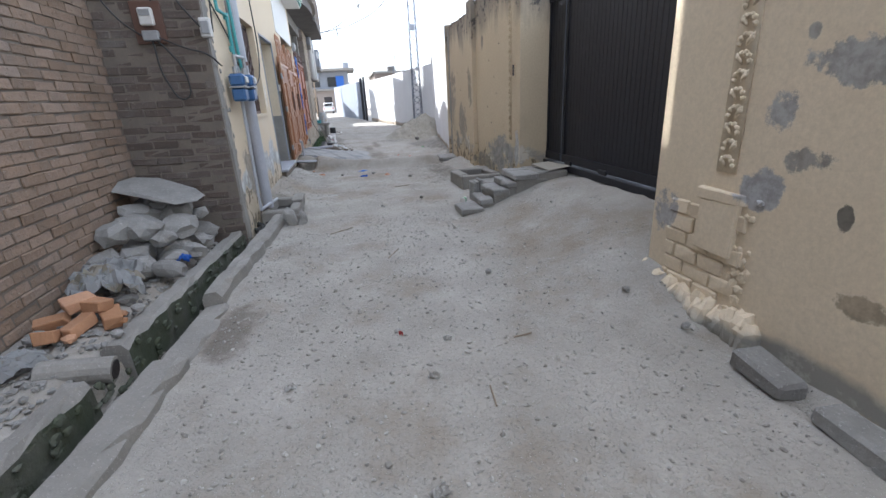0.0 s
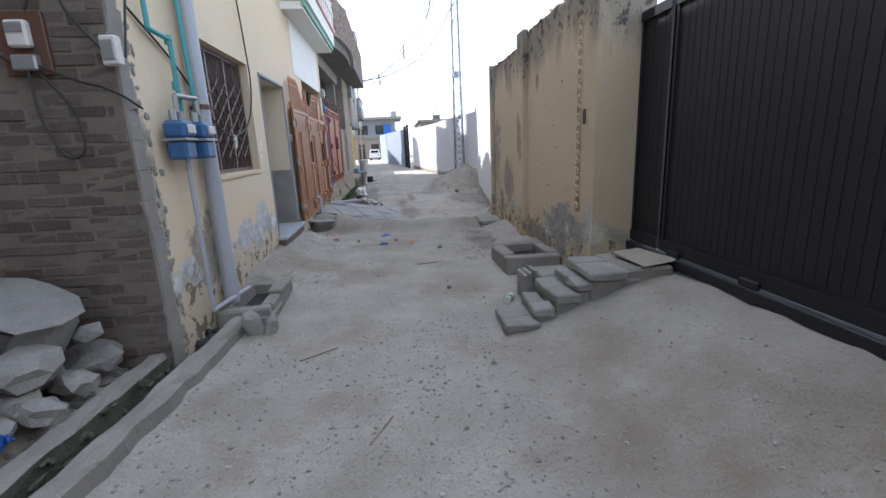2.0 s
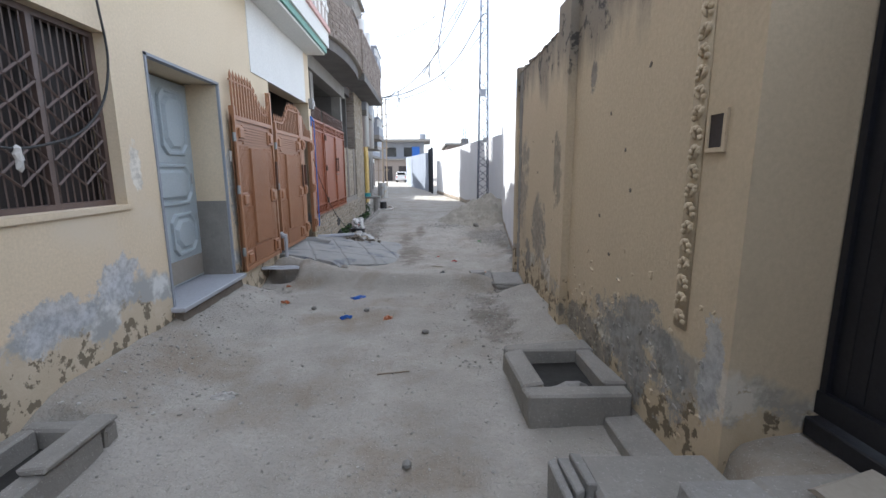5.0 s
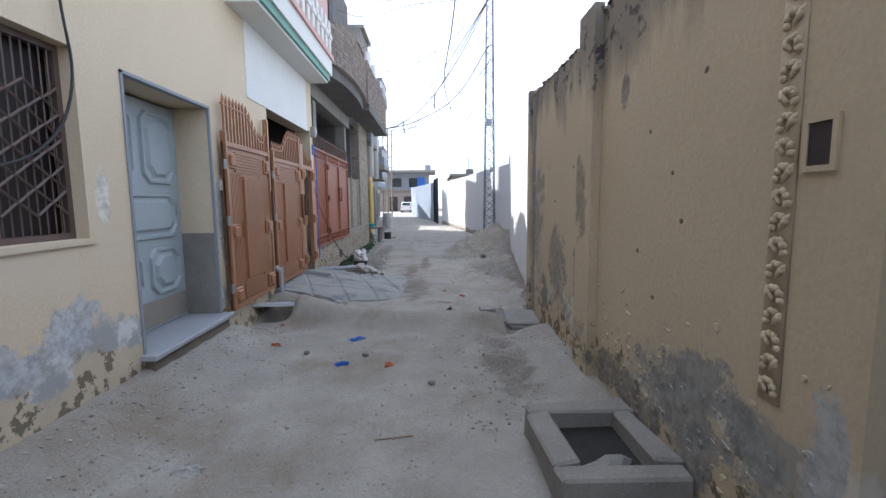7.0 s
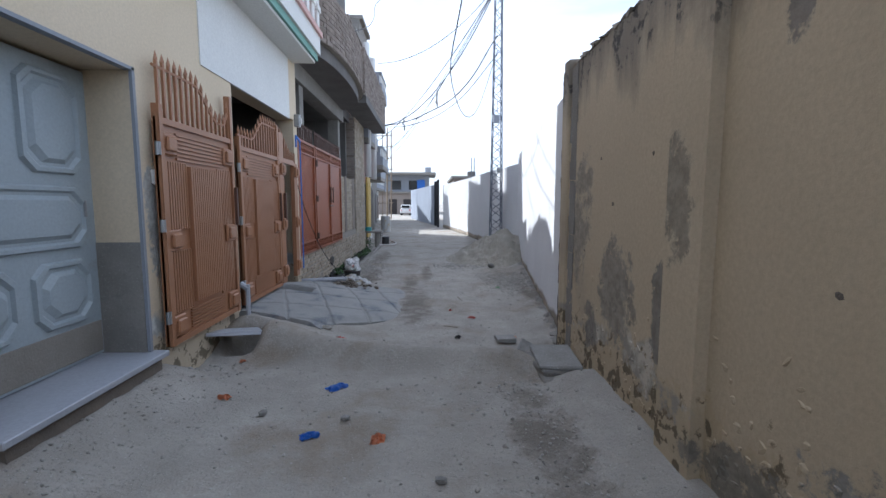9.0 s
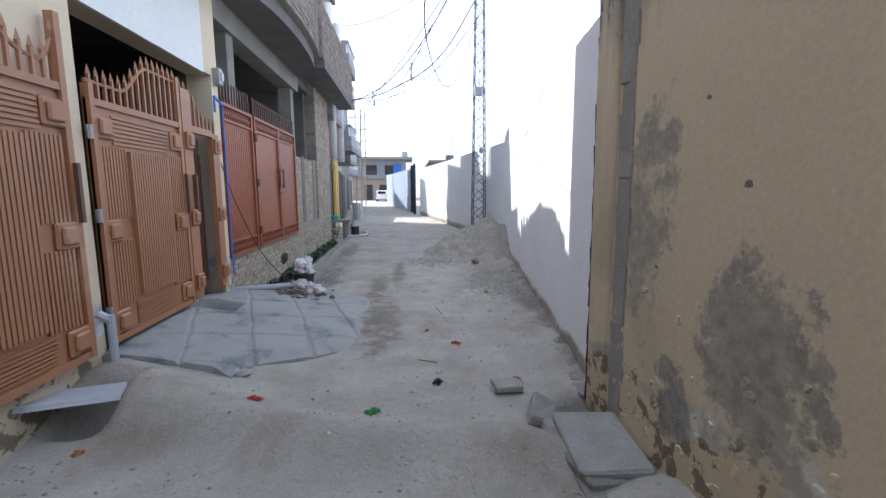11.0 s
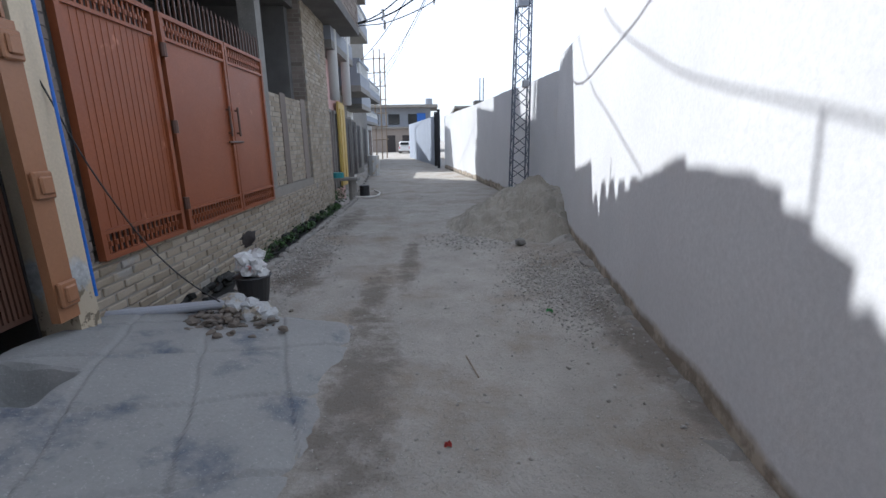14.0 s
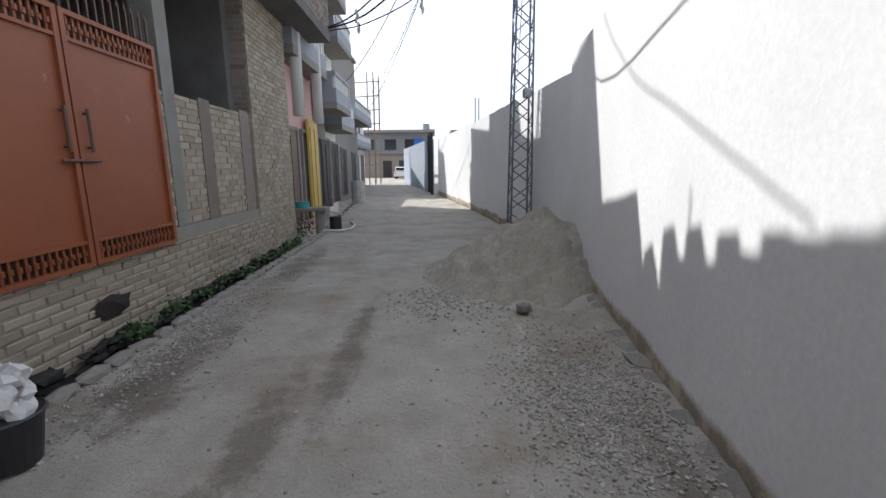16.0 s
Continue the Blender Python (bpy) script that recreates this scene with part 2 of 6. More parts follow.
DARKBROWN = mat("dark_brown_paint", (0.115, 0.055, 0.035), (0.085, 0.042, 0.028), 3.0, 0.5, 0.08, 50)
ORANGEGATE = mat("orange_gate_paint", (0.29, 0.082, 0.028), (0.22, 0.062, 0.024), 1.6, 0.52, 0.1, 45, c=(0.40, 0.15, 0.08), cut=0.64, cscale=2.2)
GRILLE = mat("maroon_grille_paint", (0.14, 0.095, 0.08), (0.10, 0.07, 0.06), 4.0, 0.5, 0.1, 60)
# Near black for shutters, and painted in for shade in gaps and openings.
SHUTTERSHADE = mat("dark_shutter_and_opening_shade", (0.032, 0.024, 0.022), (0.022, 0.017, 0.016), 3.0, 0.6, 0.1, 50)
DOORGREY = mat("grey_door_paint", (0.40, 0.455, 0.48), (0.35, 0.40, 0.425), 2.5, 0.5, 0.08, 50, c=(0.30, 0.32, 0.32), cut=0.64, cscale=2.5)
WHITEP = mat("white_paint", (0.76, 0.76, 0.73), (0.70, 0.70, 0.67), 1.5, 0.7, 0.1, 40)
PINK = mat("pink_paint", (0.66, 0.42, 0.38), (0.60, 0.37, 0.335), 2.0, 0.7, 0.1, 40)
GREEN = mat("green_paint", (0.22, 0.42, 0.36), (0.18, 0.36, 0.31), 2.0, 0.7, 0.1, 40)
YELLOWP = mat("yellow_paint", (0.62, 0.43, 0.11), (0.55, 0.38, 0.10), 2.0, 0.6, 0.1, 40)
BLUEGREY = mat("blue_grey_paint", (0.30, 0.32, 0.36), (0.25, 0.27, 0.30), 2.0, 0.7, 0.1, 40)
PVC = mat("grey_pvc", (0.40, 0.415, 0.45), (0.35, 0.365, 0.40), 2.0, 0.45, 0.06, 40)
TEAL = mat("teal_pipe", (0.05, 0.30, 0.31), (0.04, 0.25, 0.26), 3.0, 0.45, 0.05, 40)
BLUEMETER = mat("blue_meter", (0.045, 0.12, 0.27), (0.035, 0.10, 0.23), 4.0, 0.4, 0.05, 50)
STEEL = mat("galvanised_steel", (0.38, 0.385, 0.385), (0.30, 0.305, 0.31), 5.0, 0.45, 0.08, 60, metal=0.6)
DARKSTEEL = mat("painted_tower_steel", (0.155, 0.175, 0.215), (0.12, 0.135, 0.17), 5.0, 0.55, 0.1, 60, metal=0.3)
RUBBER = mat("black_cable", (0.018, 0.018, 0.018), (0.028, 0.028, 0.028), 10.0, 0.6, 0.05, 60)
BUCKETP = mat("black_plastic", (0.022, 0.022, 0.024), (0.03, 0.03, 0.032), 6.0, 0.5, 0.1, 60)
BAG = mat("white_plastic_bag", (0.66, 0.66, 0.65), (0.54, 0.54, 0.54), 9.0, 0.45, 0.4, 25, c=(0.50, 0.16, 0.13), cut=0.62, cscale=9)
SACK = mat("dusty_sack", (0.46, 0.47, 0.47), (0.36, 0.355, 0.345), 5.0, 0.75, 0.6, 30, c=(0.36, 0.32, 0.25), cut=0.55, cscale=4)
BLUEPL = mat("blue_plastic", (0.02, 0.13, 0.55), (0.03, 0.18, 0.62), 8.0, 0.4, 0.2, 40)
REDPL = mat("red_plastic", (0.55, 0.05, 0.04), (0.45, 0.08, 0.06), 8.0, 0.4, 0.2, 40)
GREENPL = mat("green_plastic", (0.05, 0.30, 0.08), (0.10, 0.38, 0.12), 8.0, 0.4, 0.2, 40)
PAPER = mat("dirty_paper", (0.66, 0.64, 0.60), (0.52, 0.50, 0.47), 8.0, 0.8, 0.3, 40)
ORANGEPL = mat("orange_wrapper", (0.62, 0.20, 0.08), (0.55, 0.25, 0.14), 8.0, 0.5, 0.2, 40)
WORNTILE = mat("worn_tan_tile", (0.36, 0.325, 0.27), (0.30, 0.27, 0.225), 4.0, 0.8, 0.2, 40)
WOOD = mat("weathered_wood", (0.26, 0.20, 0.14), (0.20, 0.155, 0.11), 7.0, 0.85, 0.4, 50)
# Black for drain mud and water, and painted in for shade in holes.
MUDANDSHADE = mat("black_drain_water_and_pit_shade", (0.012, 0.012, 0.010), (0.022, 0.02, 0.016), 3.0, 0.75, 0.15, 15)
LEAF = mat("green_weed", (0.05, 0.11, 0.03), (0.08, 0.15, 0.045), 9.0, 0.7, 0.2, 40, vary=0.5)
MOSS = mat("mossy_cement", (0.10, 0.10, 0.08), (0.05, 0.065, 0.03), 5.0, 0.9, 0.6, 40, c=(0.05, 0.06, 0.035), cut=0.5, cscale=3)
CARWHITE = mat("white_car_paint", (0.72, 0.72, 0.72), (0.68, 0.68, 0.68), 2.0, 0.3, 0.02, 40)
GLASSY = mat("dark_window_glass", (0.02, 0.024, 0.028), (0.03, 0.034, 0.038), 2.0, 0.1, 0.02, 40)
# Interior shade is put into this plaster's dark colour.
DARKROOM = mat("shade_toned_interior_plaster", (0.10, 0.095, 0.09), (0.07, 0.066, 0.06), 2.0, 0.95, 0.2, 40)


# ---- building helpers ----
def box(bm, x0, x1, y0, y1, z0, z1, jig=0.0):
    v = [bm.verts.new((x + random.uniform(-jig, jig), y + random.uniform(-jig, jig), z + random.uniform(-jig, jig)))
         for z in (z0, z1) for y in (y0, y1) for x in (x0, x1)]
    for q in ((0, 2, 3, 1), (4, 5, 7, 6), (0, 1, 5, 4), (1, 3, 7, 5), (3, 2, 6, 7), (2, 0, 4, 6)):
        bm.faces.new([v[i] for i in q])
    return v


def boxes(*rows, jig=0.0, bev=0.0):
    bm = bmesh.new()
    for r in rows:
        box(bm, *r, jig=jig)
    if bev:
        bmesh.ops.bevel(bm, geom=bm.edges[:], offset=bev, segments=1, affect="EDGES")
    return bm


def rod(bm, a, b, r, seg=8, r2=None):
    a, b = Vector(a), Vector(b)
    d = b - a
    m = Matrix.Translation((a + b) / 2) @ d.to_track_quat("Z", "Y").to_matrix().to_4x4()
    bmesh.ops.create_cone(bm, cap_ends=True, segments=seg, radius1=r, radius2=r if r2 is None else r2, depth=d.length, matrix=m)


def rods(*rows, seg=8):
    bm = bmesh.new()
    for a, b, r in rows:
        rod(bm, a, b, r, seg)
    return bm


def mesh_of(name, bm, material, smooth=False):
    bmesh.ops.recalc_face_normals(bm, faces=bm.faces[:])
    me = bpy.data.meshes.new(name)
    bm.to_mesh(me)
    bm.free()
    if smooth:
        for p in me.polygons:
            p.use_smooth = True
    me.materials.append(material)
    return me


def part(name, bm, material, parent=None, label="", smooth=False):
    ob = new(name, mesh_of(name, bm, material, smooth))
    if parent:
        ob.parent = parent
    return tagged(ob, label)


def thing(name, label, category, at=(0, 0, 0), group="", kind=""):
    ob = new(name)
    ob.location = at
    ob.empty_display_size = 0.1
    return tagged(ob, label, category, group, kind)


def cable(name, pts, r, material, label, parent=None, category="cable"):
    cu = bpy.data.curves.new(name, "CURVE")
    cu.dimensions, cu.bevel_depth, cu.bevel_resolution, cu.resolution_u = "3D", r, 1, 6
    s = cu.splines.new("BEZIER")
    s.bezier_points.add(len(pts) - 1)
    for b, p in zip(s.bezier_points, pts):
        b.co, b.handle_left_type, b.handle_right_type = p, "AUTO", "AUTO"
    cu.materials.append(material)
    ob = new(name, cu)
    if parent:
        ob.parent = parent
        return tagged(ob, label)
    return tagged(ob, label, category)


def lumpy(bm, centre, size, rough=0.25, sub=1, turn=0.0, tilt=(0, 0)):
    """A rough stone: a subdivided ball pushed towards a box, with planes and dents."""
    m = Matrix.Translation(centre) @ Euler((tilt[0], tilt[1], turn)).to_matrix().to_4x4()
    vs = bmesh.ops.create_icosphere(bm, subdivisions=sub, radius=1.0)["verts"]
    for v in vs:
        k = max(abs(c) for c in v.co)
        p = v.co / (0.45 * k + 0.55) * random.uniform(1 - rough, 1 + rough * 0.5) * 0.5
        v.co = m @ Vector((p.x * size[0], p.y * size[1], p.z * size[2]))
    return vs


def brick_field(parent, origin, u, width, z0, z1, material, holes=(), size=(0.23, 0.068), gap=0.014, proud=0.012, near=None, depth=0.05, limit=300, seed=3):
    """Courses of bricks along the level direction u from origin; up to limit as single bricks, the rest as one mesh."""
    rnd = random.Random(seed)
    u = Vector((u[0], u[1], 0)).normalized()
    out = Vector((u.y, -u.x, 0))
    todo = []
    row, z = 0, z0
    while z < z1 - 0.02:
        top = min(z + size[1], z1)
        s = -size[0] / 2 if row % 2 else 0.0
        while s < width:
            a, b = max(s, 0.0), min(s + size[0], width)
            if b - a > 0.05 and not any(h[0] < (a + b) / 2 < h[1] and h[2] < (z + top) / 2 < h[3] for h in holes):
                todo.append((a, b, z, top))
            s += size[0] + gap
        z += size[1] + gap
        row += 1
    if near is not None:
        todo.sort(key=lambda t: (t[0] - near[0]) ** 2 + 1.5 * (t[2] - near[1]) ** 2)
    shapes = {}
    verts, faces = [], []
    for i, (a, b, lo, hi) in enumerate(todo):
        w, h = round(b - a, 3), round(hi - lo, 3)
        push = rnd.uniform(-0.006, 0.006)
        if i < limit:
            key = (w, h, rnd.randrange(3))
            if key not in shapes:
                bm = bmesh.new()
                box(bm, -w / 2, w / 2, -depth, 0, -h / 2, h / 2, jig=0.006)
                bmesh.ops.bevel(bm, geom=bm.edges[:], offset=0.007, segments=1, affect="EDGES")
                shapes[key] = mesh_of("brick", bm, material)
            ob = new("brick", shapes[key])
            mid = Vector(origin) + u * ((a + b) / 2) + out * (proud + push)
            ob.matrix_basis = Matrix.Translation((mid.x, mid.y, (lo + hi) / 2)) @ Matrix.Rotation(math.atan2(u.y, u.x), 4, "Z") @ pose(0, 0, 0, 0, 0, 180) @ pose(0, 0, 0, rnd.uniform(-1, 1), rnd.uniform(-.8, .8), 0)
            ob.parent = parent
        else:
            k = len(verts)
            for dd in (proud + push, proud - depth):
                for s_, z_ in ((a, lo), (b, lo), (b, hi), (a, hi)):
                    p = Vector(origin) + u * (s_ + rnd.uniform(-.003, .003)) + out * dd
                    verts.append((p.x, p.y, z_ + rnd.uniform(-.003, .003)))
            faces += [[k + j for j in q] for q in ((0, 1, 2, 3), (0, 4, 5, 1), (1, 5, 6, 2), (2, 6, 7, 3), (3, 7, 4, 0))]
    if verts:
        me = bpy.data.meshes.new("brickwork")
        me.from_pydata(verts, [], faces)
        me.materials.append(material)
        ob = new("brickwork", me)
        ob.parent = parent
        tagged(ob, kind="stuff")


def smooth(a, b, x):
    t = min(max((x - a) / (b - a), 0.0), 1.0)
    return t * t * (3 - 2 * t)


def left_line(y):
    """Foot of the facades beside the street, bending away far ahead."""
    return -1.35 if y < 22 else -1.35 - 0.095 * (y - 22)


def ground_height(x, y):
    n1 = noise.noise((x * 0.9, y * 0.9, 0.3))
    n2 = noise.noise((x * 3.1, y * 3.1, 4.0))
    n3 = noise.noise((x * 11, y * 11, 2.0))
    h = 0.09 * (1 - smooth(9.3, 10.6, y)) + 0.02 * n1 + 0.014 * n2 + 0.010 * n3
    # low ridge of packed earth across the lane
    line = 10.35 - 0.28 * x + 0.12 * n1
    h += 0.22 * math.exp(-((y - line) / (0.17 if y < line else 0.32)) ** 2) * smooth(-1.3, -1.0, x) * (1 - smooth(1.7, 2.3, x))
    # earth ramp up to the black gate
    if y < 7:
        foot = 1.15 + 0.10 * n1
        side = smooth(2.0, 3.0, y + 0.5 * (2.5 - min(x, 2.5))) * (1 - smooth(5.5, 5.9, y) * (1 - smooth(2.3, 2.4, x)))
        h += side * 0.405 * smooth(foot, 2.72, x) * (1 + 0.06 * n2)
    # bank of earth along the cream house and by the ochre wall
    h += 0.24 * (1 - smooth(-1.35, -0.55, x)) * smooth(6.2, 6.9, y) * (1 - smooth(9.4, 10.1, y))
    h += 0.16 * smooth(1.75, 2.35, x) * smooth(7.3, 7.7, y) * (1 - smooth(9.3, 9.9, y))
    h += 0.28 * (1 - smooth(-1.25, 0.5, x)) * smooth(10.0, 11.0, y) * (1 - smooth(11.3, 11.8, y))
    # rubble shelf behind the drain
    h += 0.10 * (1 - smooth(-1.7, -1.5, x)) * (1 - smooth(5.0, 5.2, y))
    # near drain
    if y < 6.7:
        mid = -1.34 + 0.075 * (y - 2.7)
        w = 0.10
        h -= 0.28 * smooth(mid - w - 0.03, mid - w, x) * (1 - smooth(mid + w, mid + w + 0.03, x))
    # hole beneath the loose slab at the brown gate
    h -= 0.50 * math.exp(-(((x + 0.98) / 0.17) ** 4 + ((y - 10.62) / 0.22) ** 4))
    h -= 0.50 * math.exp(-(((x - 2.2) / 0.19) ** 4 + ((y - 10.36) / 0.22) ** 4))
    # far drain along the brick plinth
    if 13.6 < y:
        l0 = left_line(y)
        h -= 0.34 * smooth(l0 - 0.3, l0 - 0.02, x) * (1 - smooth(l0 + 0.42, l0 + 0.46, x)) * smooth(13.7, 14.1, y) * (1 - smooth(40, 41, y))
    # bank against the white wall
    if 10.6 < y < 19:
        edge = 2.46 + 0.143 * (y - 10.55)
        h += 0.09 * smooth(edge - 0.45, edge - 0.05, x)
    return h


# ---- ground ----
def spread(lo, hi, step, far_lo, far_hi):
    mids = list(np.arange(lo, hi + 1e-6, step))
    out, d, v = [], step * 2, lo
    while v > far_lo:
        v -= d
        d *= 1.35
        out.insert(0, v)
    d, v = step * 2, hi
    while v < far_hi:
        v += d
        d *= 1.35
        mids.append(v)
    return out + mids


gx, gy = spread(-2.3, 3.8, 0.045, -900, 900), spread(0.5, 24.0, 0.055, -60, 1500)
gv = [(x, y, ground_height(x, y)) for y in gy for x in gx]
nx = len(gx)
gf = [(j * nx + i, j * nx + i + 1, (j + 1) * nx + i + 1, (j + 1) * nx + i) for j in range(len(gy) - 1) for i in range(nx - 1)]
gme = bpy.data.meshes.new("ground")
gme.from_pydata(gv, [], gf)
gme.materials.append(DIRT)
for p in gme.polygons:
    p.use_smooth = True
tagged(new("ground", gme), "dusty grey packed-earth lane strewn with grit", "ground", kind="structure")

# ---- near brick walls, with the cream house behind ----
wall = part("wall_brick", boxes((-2.5, -2.16, -4.0, 5.0, -0.3, 3.6)), MORTAR)
tagged(wall, "old red brick wall with dusty mortar", "brick wall", kind="structure")
brick_field(wall, (-2.16, -2.0, 0), (0, 1), 7.0, 0.05, 3.5, REDBRICK, near=(5.2, 1.2), seed=5, gap=0.010, proud=0.008)
endwall = part("wall_sooty_brick", boxes((-2.5, -1.502, 5.02, 5.3, -0.3, 7.0), (-2.16, -1.224, 4.996, 5.018, -0.3, 7.0)), MORTAR)
tagged(endwall, "sooty dark brick end wall of the house", "brick wall", kind="structure")
brick_field(endwall, (-2.16, 5.0, 0), (1, 0), 0.93, 0.05, 3.6, DARKBRICK, near=(0.4, 1.5), seed=6, gap=0.010, proud=0.008)

F = -1.22      # face of the cream house
house = part("wall_cream_house", boxes(
    (-1.5, F, 5.02, 6.15, -0.3, 7.0), (-1.5, F, 6.15, 7.70, -0.3, 1.39), (-1.5, F, 6.15, 7.70, 2.62, 7.0),
    (-1.5, F, 7.70, 8.13, -0.3, 7.0), (-1.5, F, 8.13, 9.42, -0.3, 0.40), (-1.5, F, 8.13, 9.42, 2.60, 7.0),
    (-1.5, F, 9.42, 11.08, -0.3, 7.0), (-1.5, F, 11.08, 13.32, 2.95, 7.0), (-1.5, F, 13.32, 13.5, -0.3, 7.0)), CREAM)
tagged(house, "cream plastered house front flaking grey near the ground", "house wall", kind="structure")
edge = part("corner_strip", boxes(*[(-1.235, -1.205, 5.0, 5.13 + 0.05 * noise.noise((k * 0.9, 0, 0)), 0.1 + 0.2 * k, 0.3 + 0.2 * k) for k in range(18)], jig=0.008), CEMENT, house, "rough unpainted cement edge")
flakes = bmesh.new()
for k in range(150):
    lumpy(flakes, (F + 0.004, 5.03 + abs(random.gauss(0, 0.10)), random.uniform(0.15, 2.5)), (random.uniform(.008, .016), random.uniform(.03, .09), random.uniform(.03, .10)), 0.35, 1)
tagged(part("plaster_flake", flakes, CEMENT, house, "flaking cement render on the corner"), kind="stuff")
# The last box is an unseen mass, raised to keep sun off the lane.
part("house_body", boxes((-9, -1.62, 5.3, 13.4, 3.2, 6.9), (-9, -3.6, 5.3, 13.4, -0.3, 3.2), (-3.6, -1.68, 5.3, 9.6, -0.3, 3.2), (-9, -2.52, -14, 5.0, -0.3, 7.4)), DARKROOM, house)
part("white_panel", boxes((F - 0.02, F + 0.012, 10.42, 13.12, 2.93, 3.86)), WHITEP, house, "white painted panel above the brown gates")

# jutting slab with striped eaves and a balustrade
slab = thing("balcony", "white concrete balcony with green and pink moulded fascia", "balcony")
part("slab", boxes((F, -0.86, 9.95, 13.40, 3.86, 3.98)), WHITEP, slab)
part("fascia", boxes((-0.88, -0.82, 9.93, 13.43, 3.90, 4.0)), GREEN, slab, "green painted moulding")
part("fascia", boxes((-0.86, -0.78, 9.9, 13.46, 4.0, 4.28)), WHITEP, slab, "white fascia")
part("fascia", boxes((-0.80, -0.74, 9.88, 13.48, 4.28, 4.36)), PINK, slab, "pink moulding")
# Upper part is out of view, carried to 7 m to shadow the ochre wall.
part("parapet", boxes((-0.95, -0.80, 9.9, 13.45, 4.36, 7.0), (F, -0.80, 9.9, 10.0, 4.36, 7.0), (F, -0.80, 13.35, 13.45, 4.36, 7.0)), PINK, slab, "pink and white parapet")
for i in range(12):
    y = 10.05 + i * 0.29
    part("baluster", boxes((-0.80, -0.76, y, y + 0.13, 4.40, 4.95), (-0.80, -0.74, y - 0.03, y + 0.16, 4.62, 4.72), bev=0.008), WHITEP, slab)

# ---- window with a lattice grille ----
win = thing("window_1", "barred window with a dark shutter behind a lattice grille", "window", (F, 6.9, 1.39), kind="structure")
win.location = (0, 0, 0)
part("shutter", boxes((-1.42, -1.40, 6.15, 7.70, 1.39, 2.62), (-1.40, -1.39, 6.65, 6.69, 1.39, 2.62), (-1.40, -1.39, 7.16, 7.2, 1.39, 2.62)), SHUTTERSHADE, win)
part("window_frame", boxes((-1.36, -1.31, 6.15, 6.19, 1.39, 2.62), (-1.36, -1.31, 7.66, 7.70, 1.39, 2.62), (-1.36, -1.31, 6.19, 7.66, 1.39, 1.43), (-1.36, -1.31, 6.19, 7.66, 2.58, 2.62),
                           (-1.36, -1.31, 6.67, 6.71, 1.43, 2.58), (-1.36, -1.31, 7.15, 7.19, 1.43, 2.58)), GRILLE, win)
part("window_sill", boxes((-1.40, -1.20, 6.12, 7.73, 1.35, 1.392), jig=0.004), CREAM, win)
for k, (a, b) in enumerate(((6.19, 6.67), (6.71, 7.15), (7.19, 7.66))):
    bars = bmesh.new()
    n = 8
    for i in range(n):
        y = a + (b - a) * (i + 0.5) / n
        rod(bars, (-1.325, y, 1.43), (-1.325, y, 2.58), 0.006, 4)
    n = 4
    for i in range(n):
        y = a + (b - a) * (i + 0.5) / n
        sway = 0.46 * (b - a) / n
        zz = [1.55 + 0.80 * j / 10 for j in range(11)]
        pts = [Vector((-1.305, y + (sway if (i + j) % 2 else -sway), z)) for j, z in enumerate(zz)]
        for p, q in zip(pts, pts[1:]):
            rod(bars, p, q, 0.009, 4)
    part("grille", bars, GRILLE, win)
bow = [(-1.20, 5.2, 2.55), (-1.2, 5.75, 2.3), (-1.17, 6.2, 1.95), (-1.17, 6.6, 1.78), (-1.18, 7.0, 1.8), (-1.18, 7.4, 1.98), (-1.18, 7.62, 2.35), (-1.18, 7.60, 2.8), (-1.19, 7.52, 3.4), (-1.2, 7.4, 3.9)]
cable("cable", bow, 0.009, RUBBER, "black cable drooping across the barred window")
knot = bmesh.new()
for dz in (0, 0.03, 0.07):
    lumpy(knot, (-1.165, 6.78 + random.uniform(-.01, .01), 1.75 - dz), (0.03, 0.05, 0.09), 0.4, 1, 0, (random.uniform(-.4, .4), 0))
tagged(part("rag", knot, PAPER), "white rag knotted round a drooping cable", "rag")

# ---- grey panelled door ----
door = thing("door_1", "grey painted steel door with moulded panels in a deep reveal", "door", kind="structure")
part("leaf", boxes((-1.62, -1.57, 8.14, 9.42, 0.44, 2.56)), DOORGREY, door)
for c0, c1, z0, z1 in ((8.20, 8.76, 0.74, 1.20), (8.80, 9.36, 0.74, 1.20), (8.20, 9.36, 1.28, 1.72), (8.20, 8.76, 1.80, 2.48), (8.80, 9.36, 1.80, 2.48)):
    bm = bmesh.new()
    rings = []
    for g, d in ((0.0, 0.0), (0.012, 0.024), (0.035, 0.024), (0.05, 0.004), (0.07, 0.004), (0.10, 0.030)):
        cut = 0.085
        a0, a1, e0, e1 = c0 + 0.03 + g, c1 - 0.03 - g, z0 + g, z1 - g
        rings.append([bm.verts.new((-1.569 + d, y, z)) for y, z in ((a0 + cut, e0), (a1 - cut, e0), (a1, e0 + cut), (a1, e1 - cut), (a1 - cut, e1), (a0 + cut, e1), (a0, e1 - cut), (a0, e0 + cut))])
    for ra, rb in zip(rings, rings[1:]):
        for i in range(8):
            bm.faces.new((ra[i], ra[(i + 1) % 8], rb[(i + 1) % 8], rb[i]))
    bm.faces.new(rings[-1])
    part("panel", bm, DOORGREY, door)
part("door_frame", boxes((-1.27, F + 0.012, 8.12, 8.145, 0.42, 2.60), (-1.233, F + 0.012, 9.40, 9.43, 0.42, 2.60), (-1.27, F + 0.012, 8.12, 9.43, 2.58, 2.605)), BLUEGREY, door, "thin grey steel edge frame")
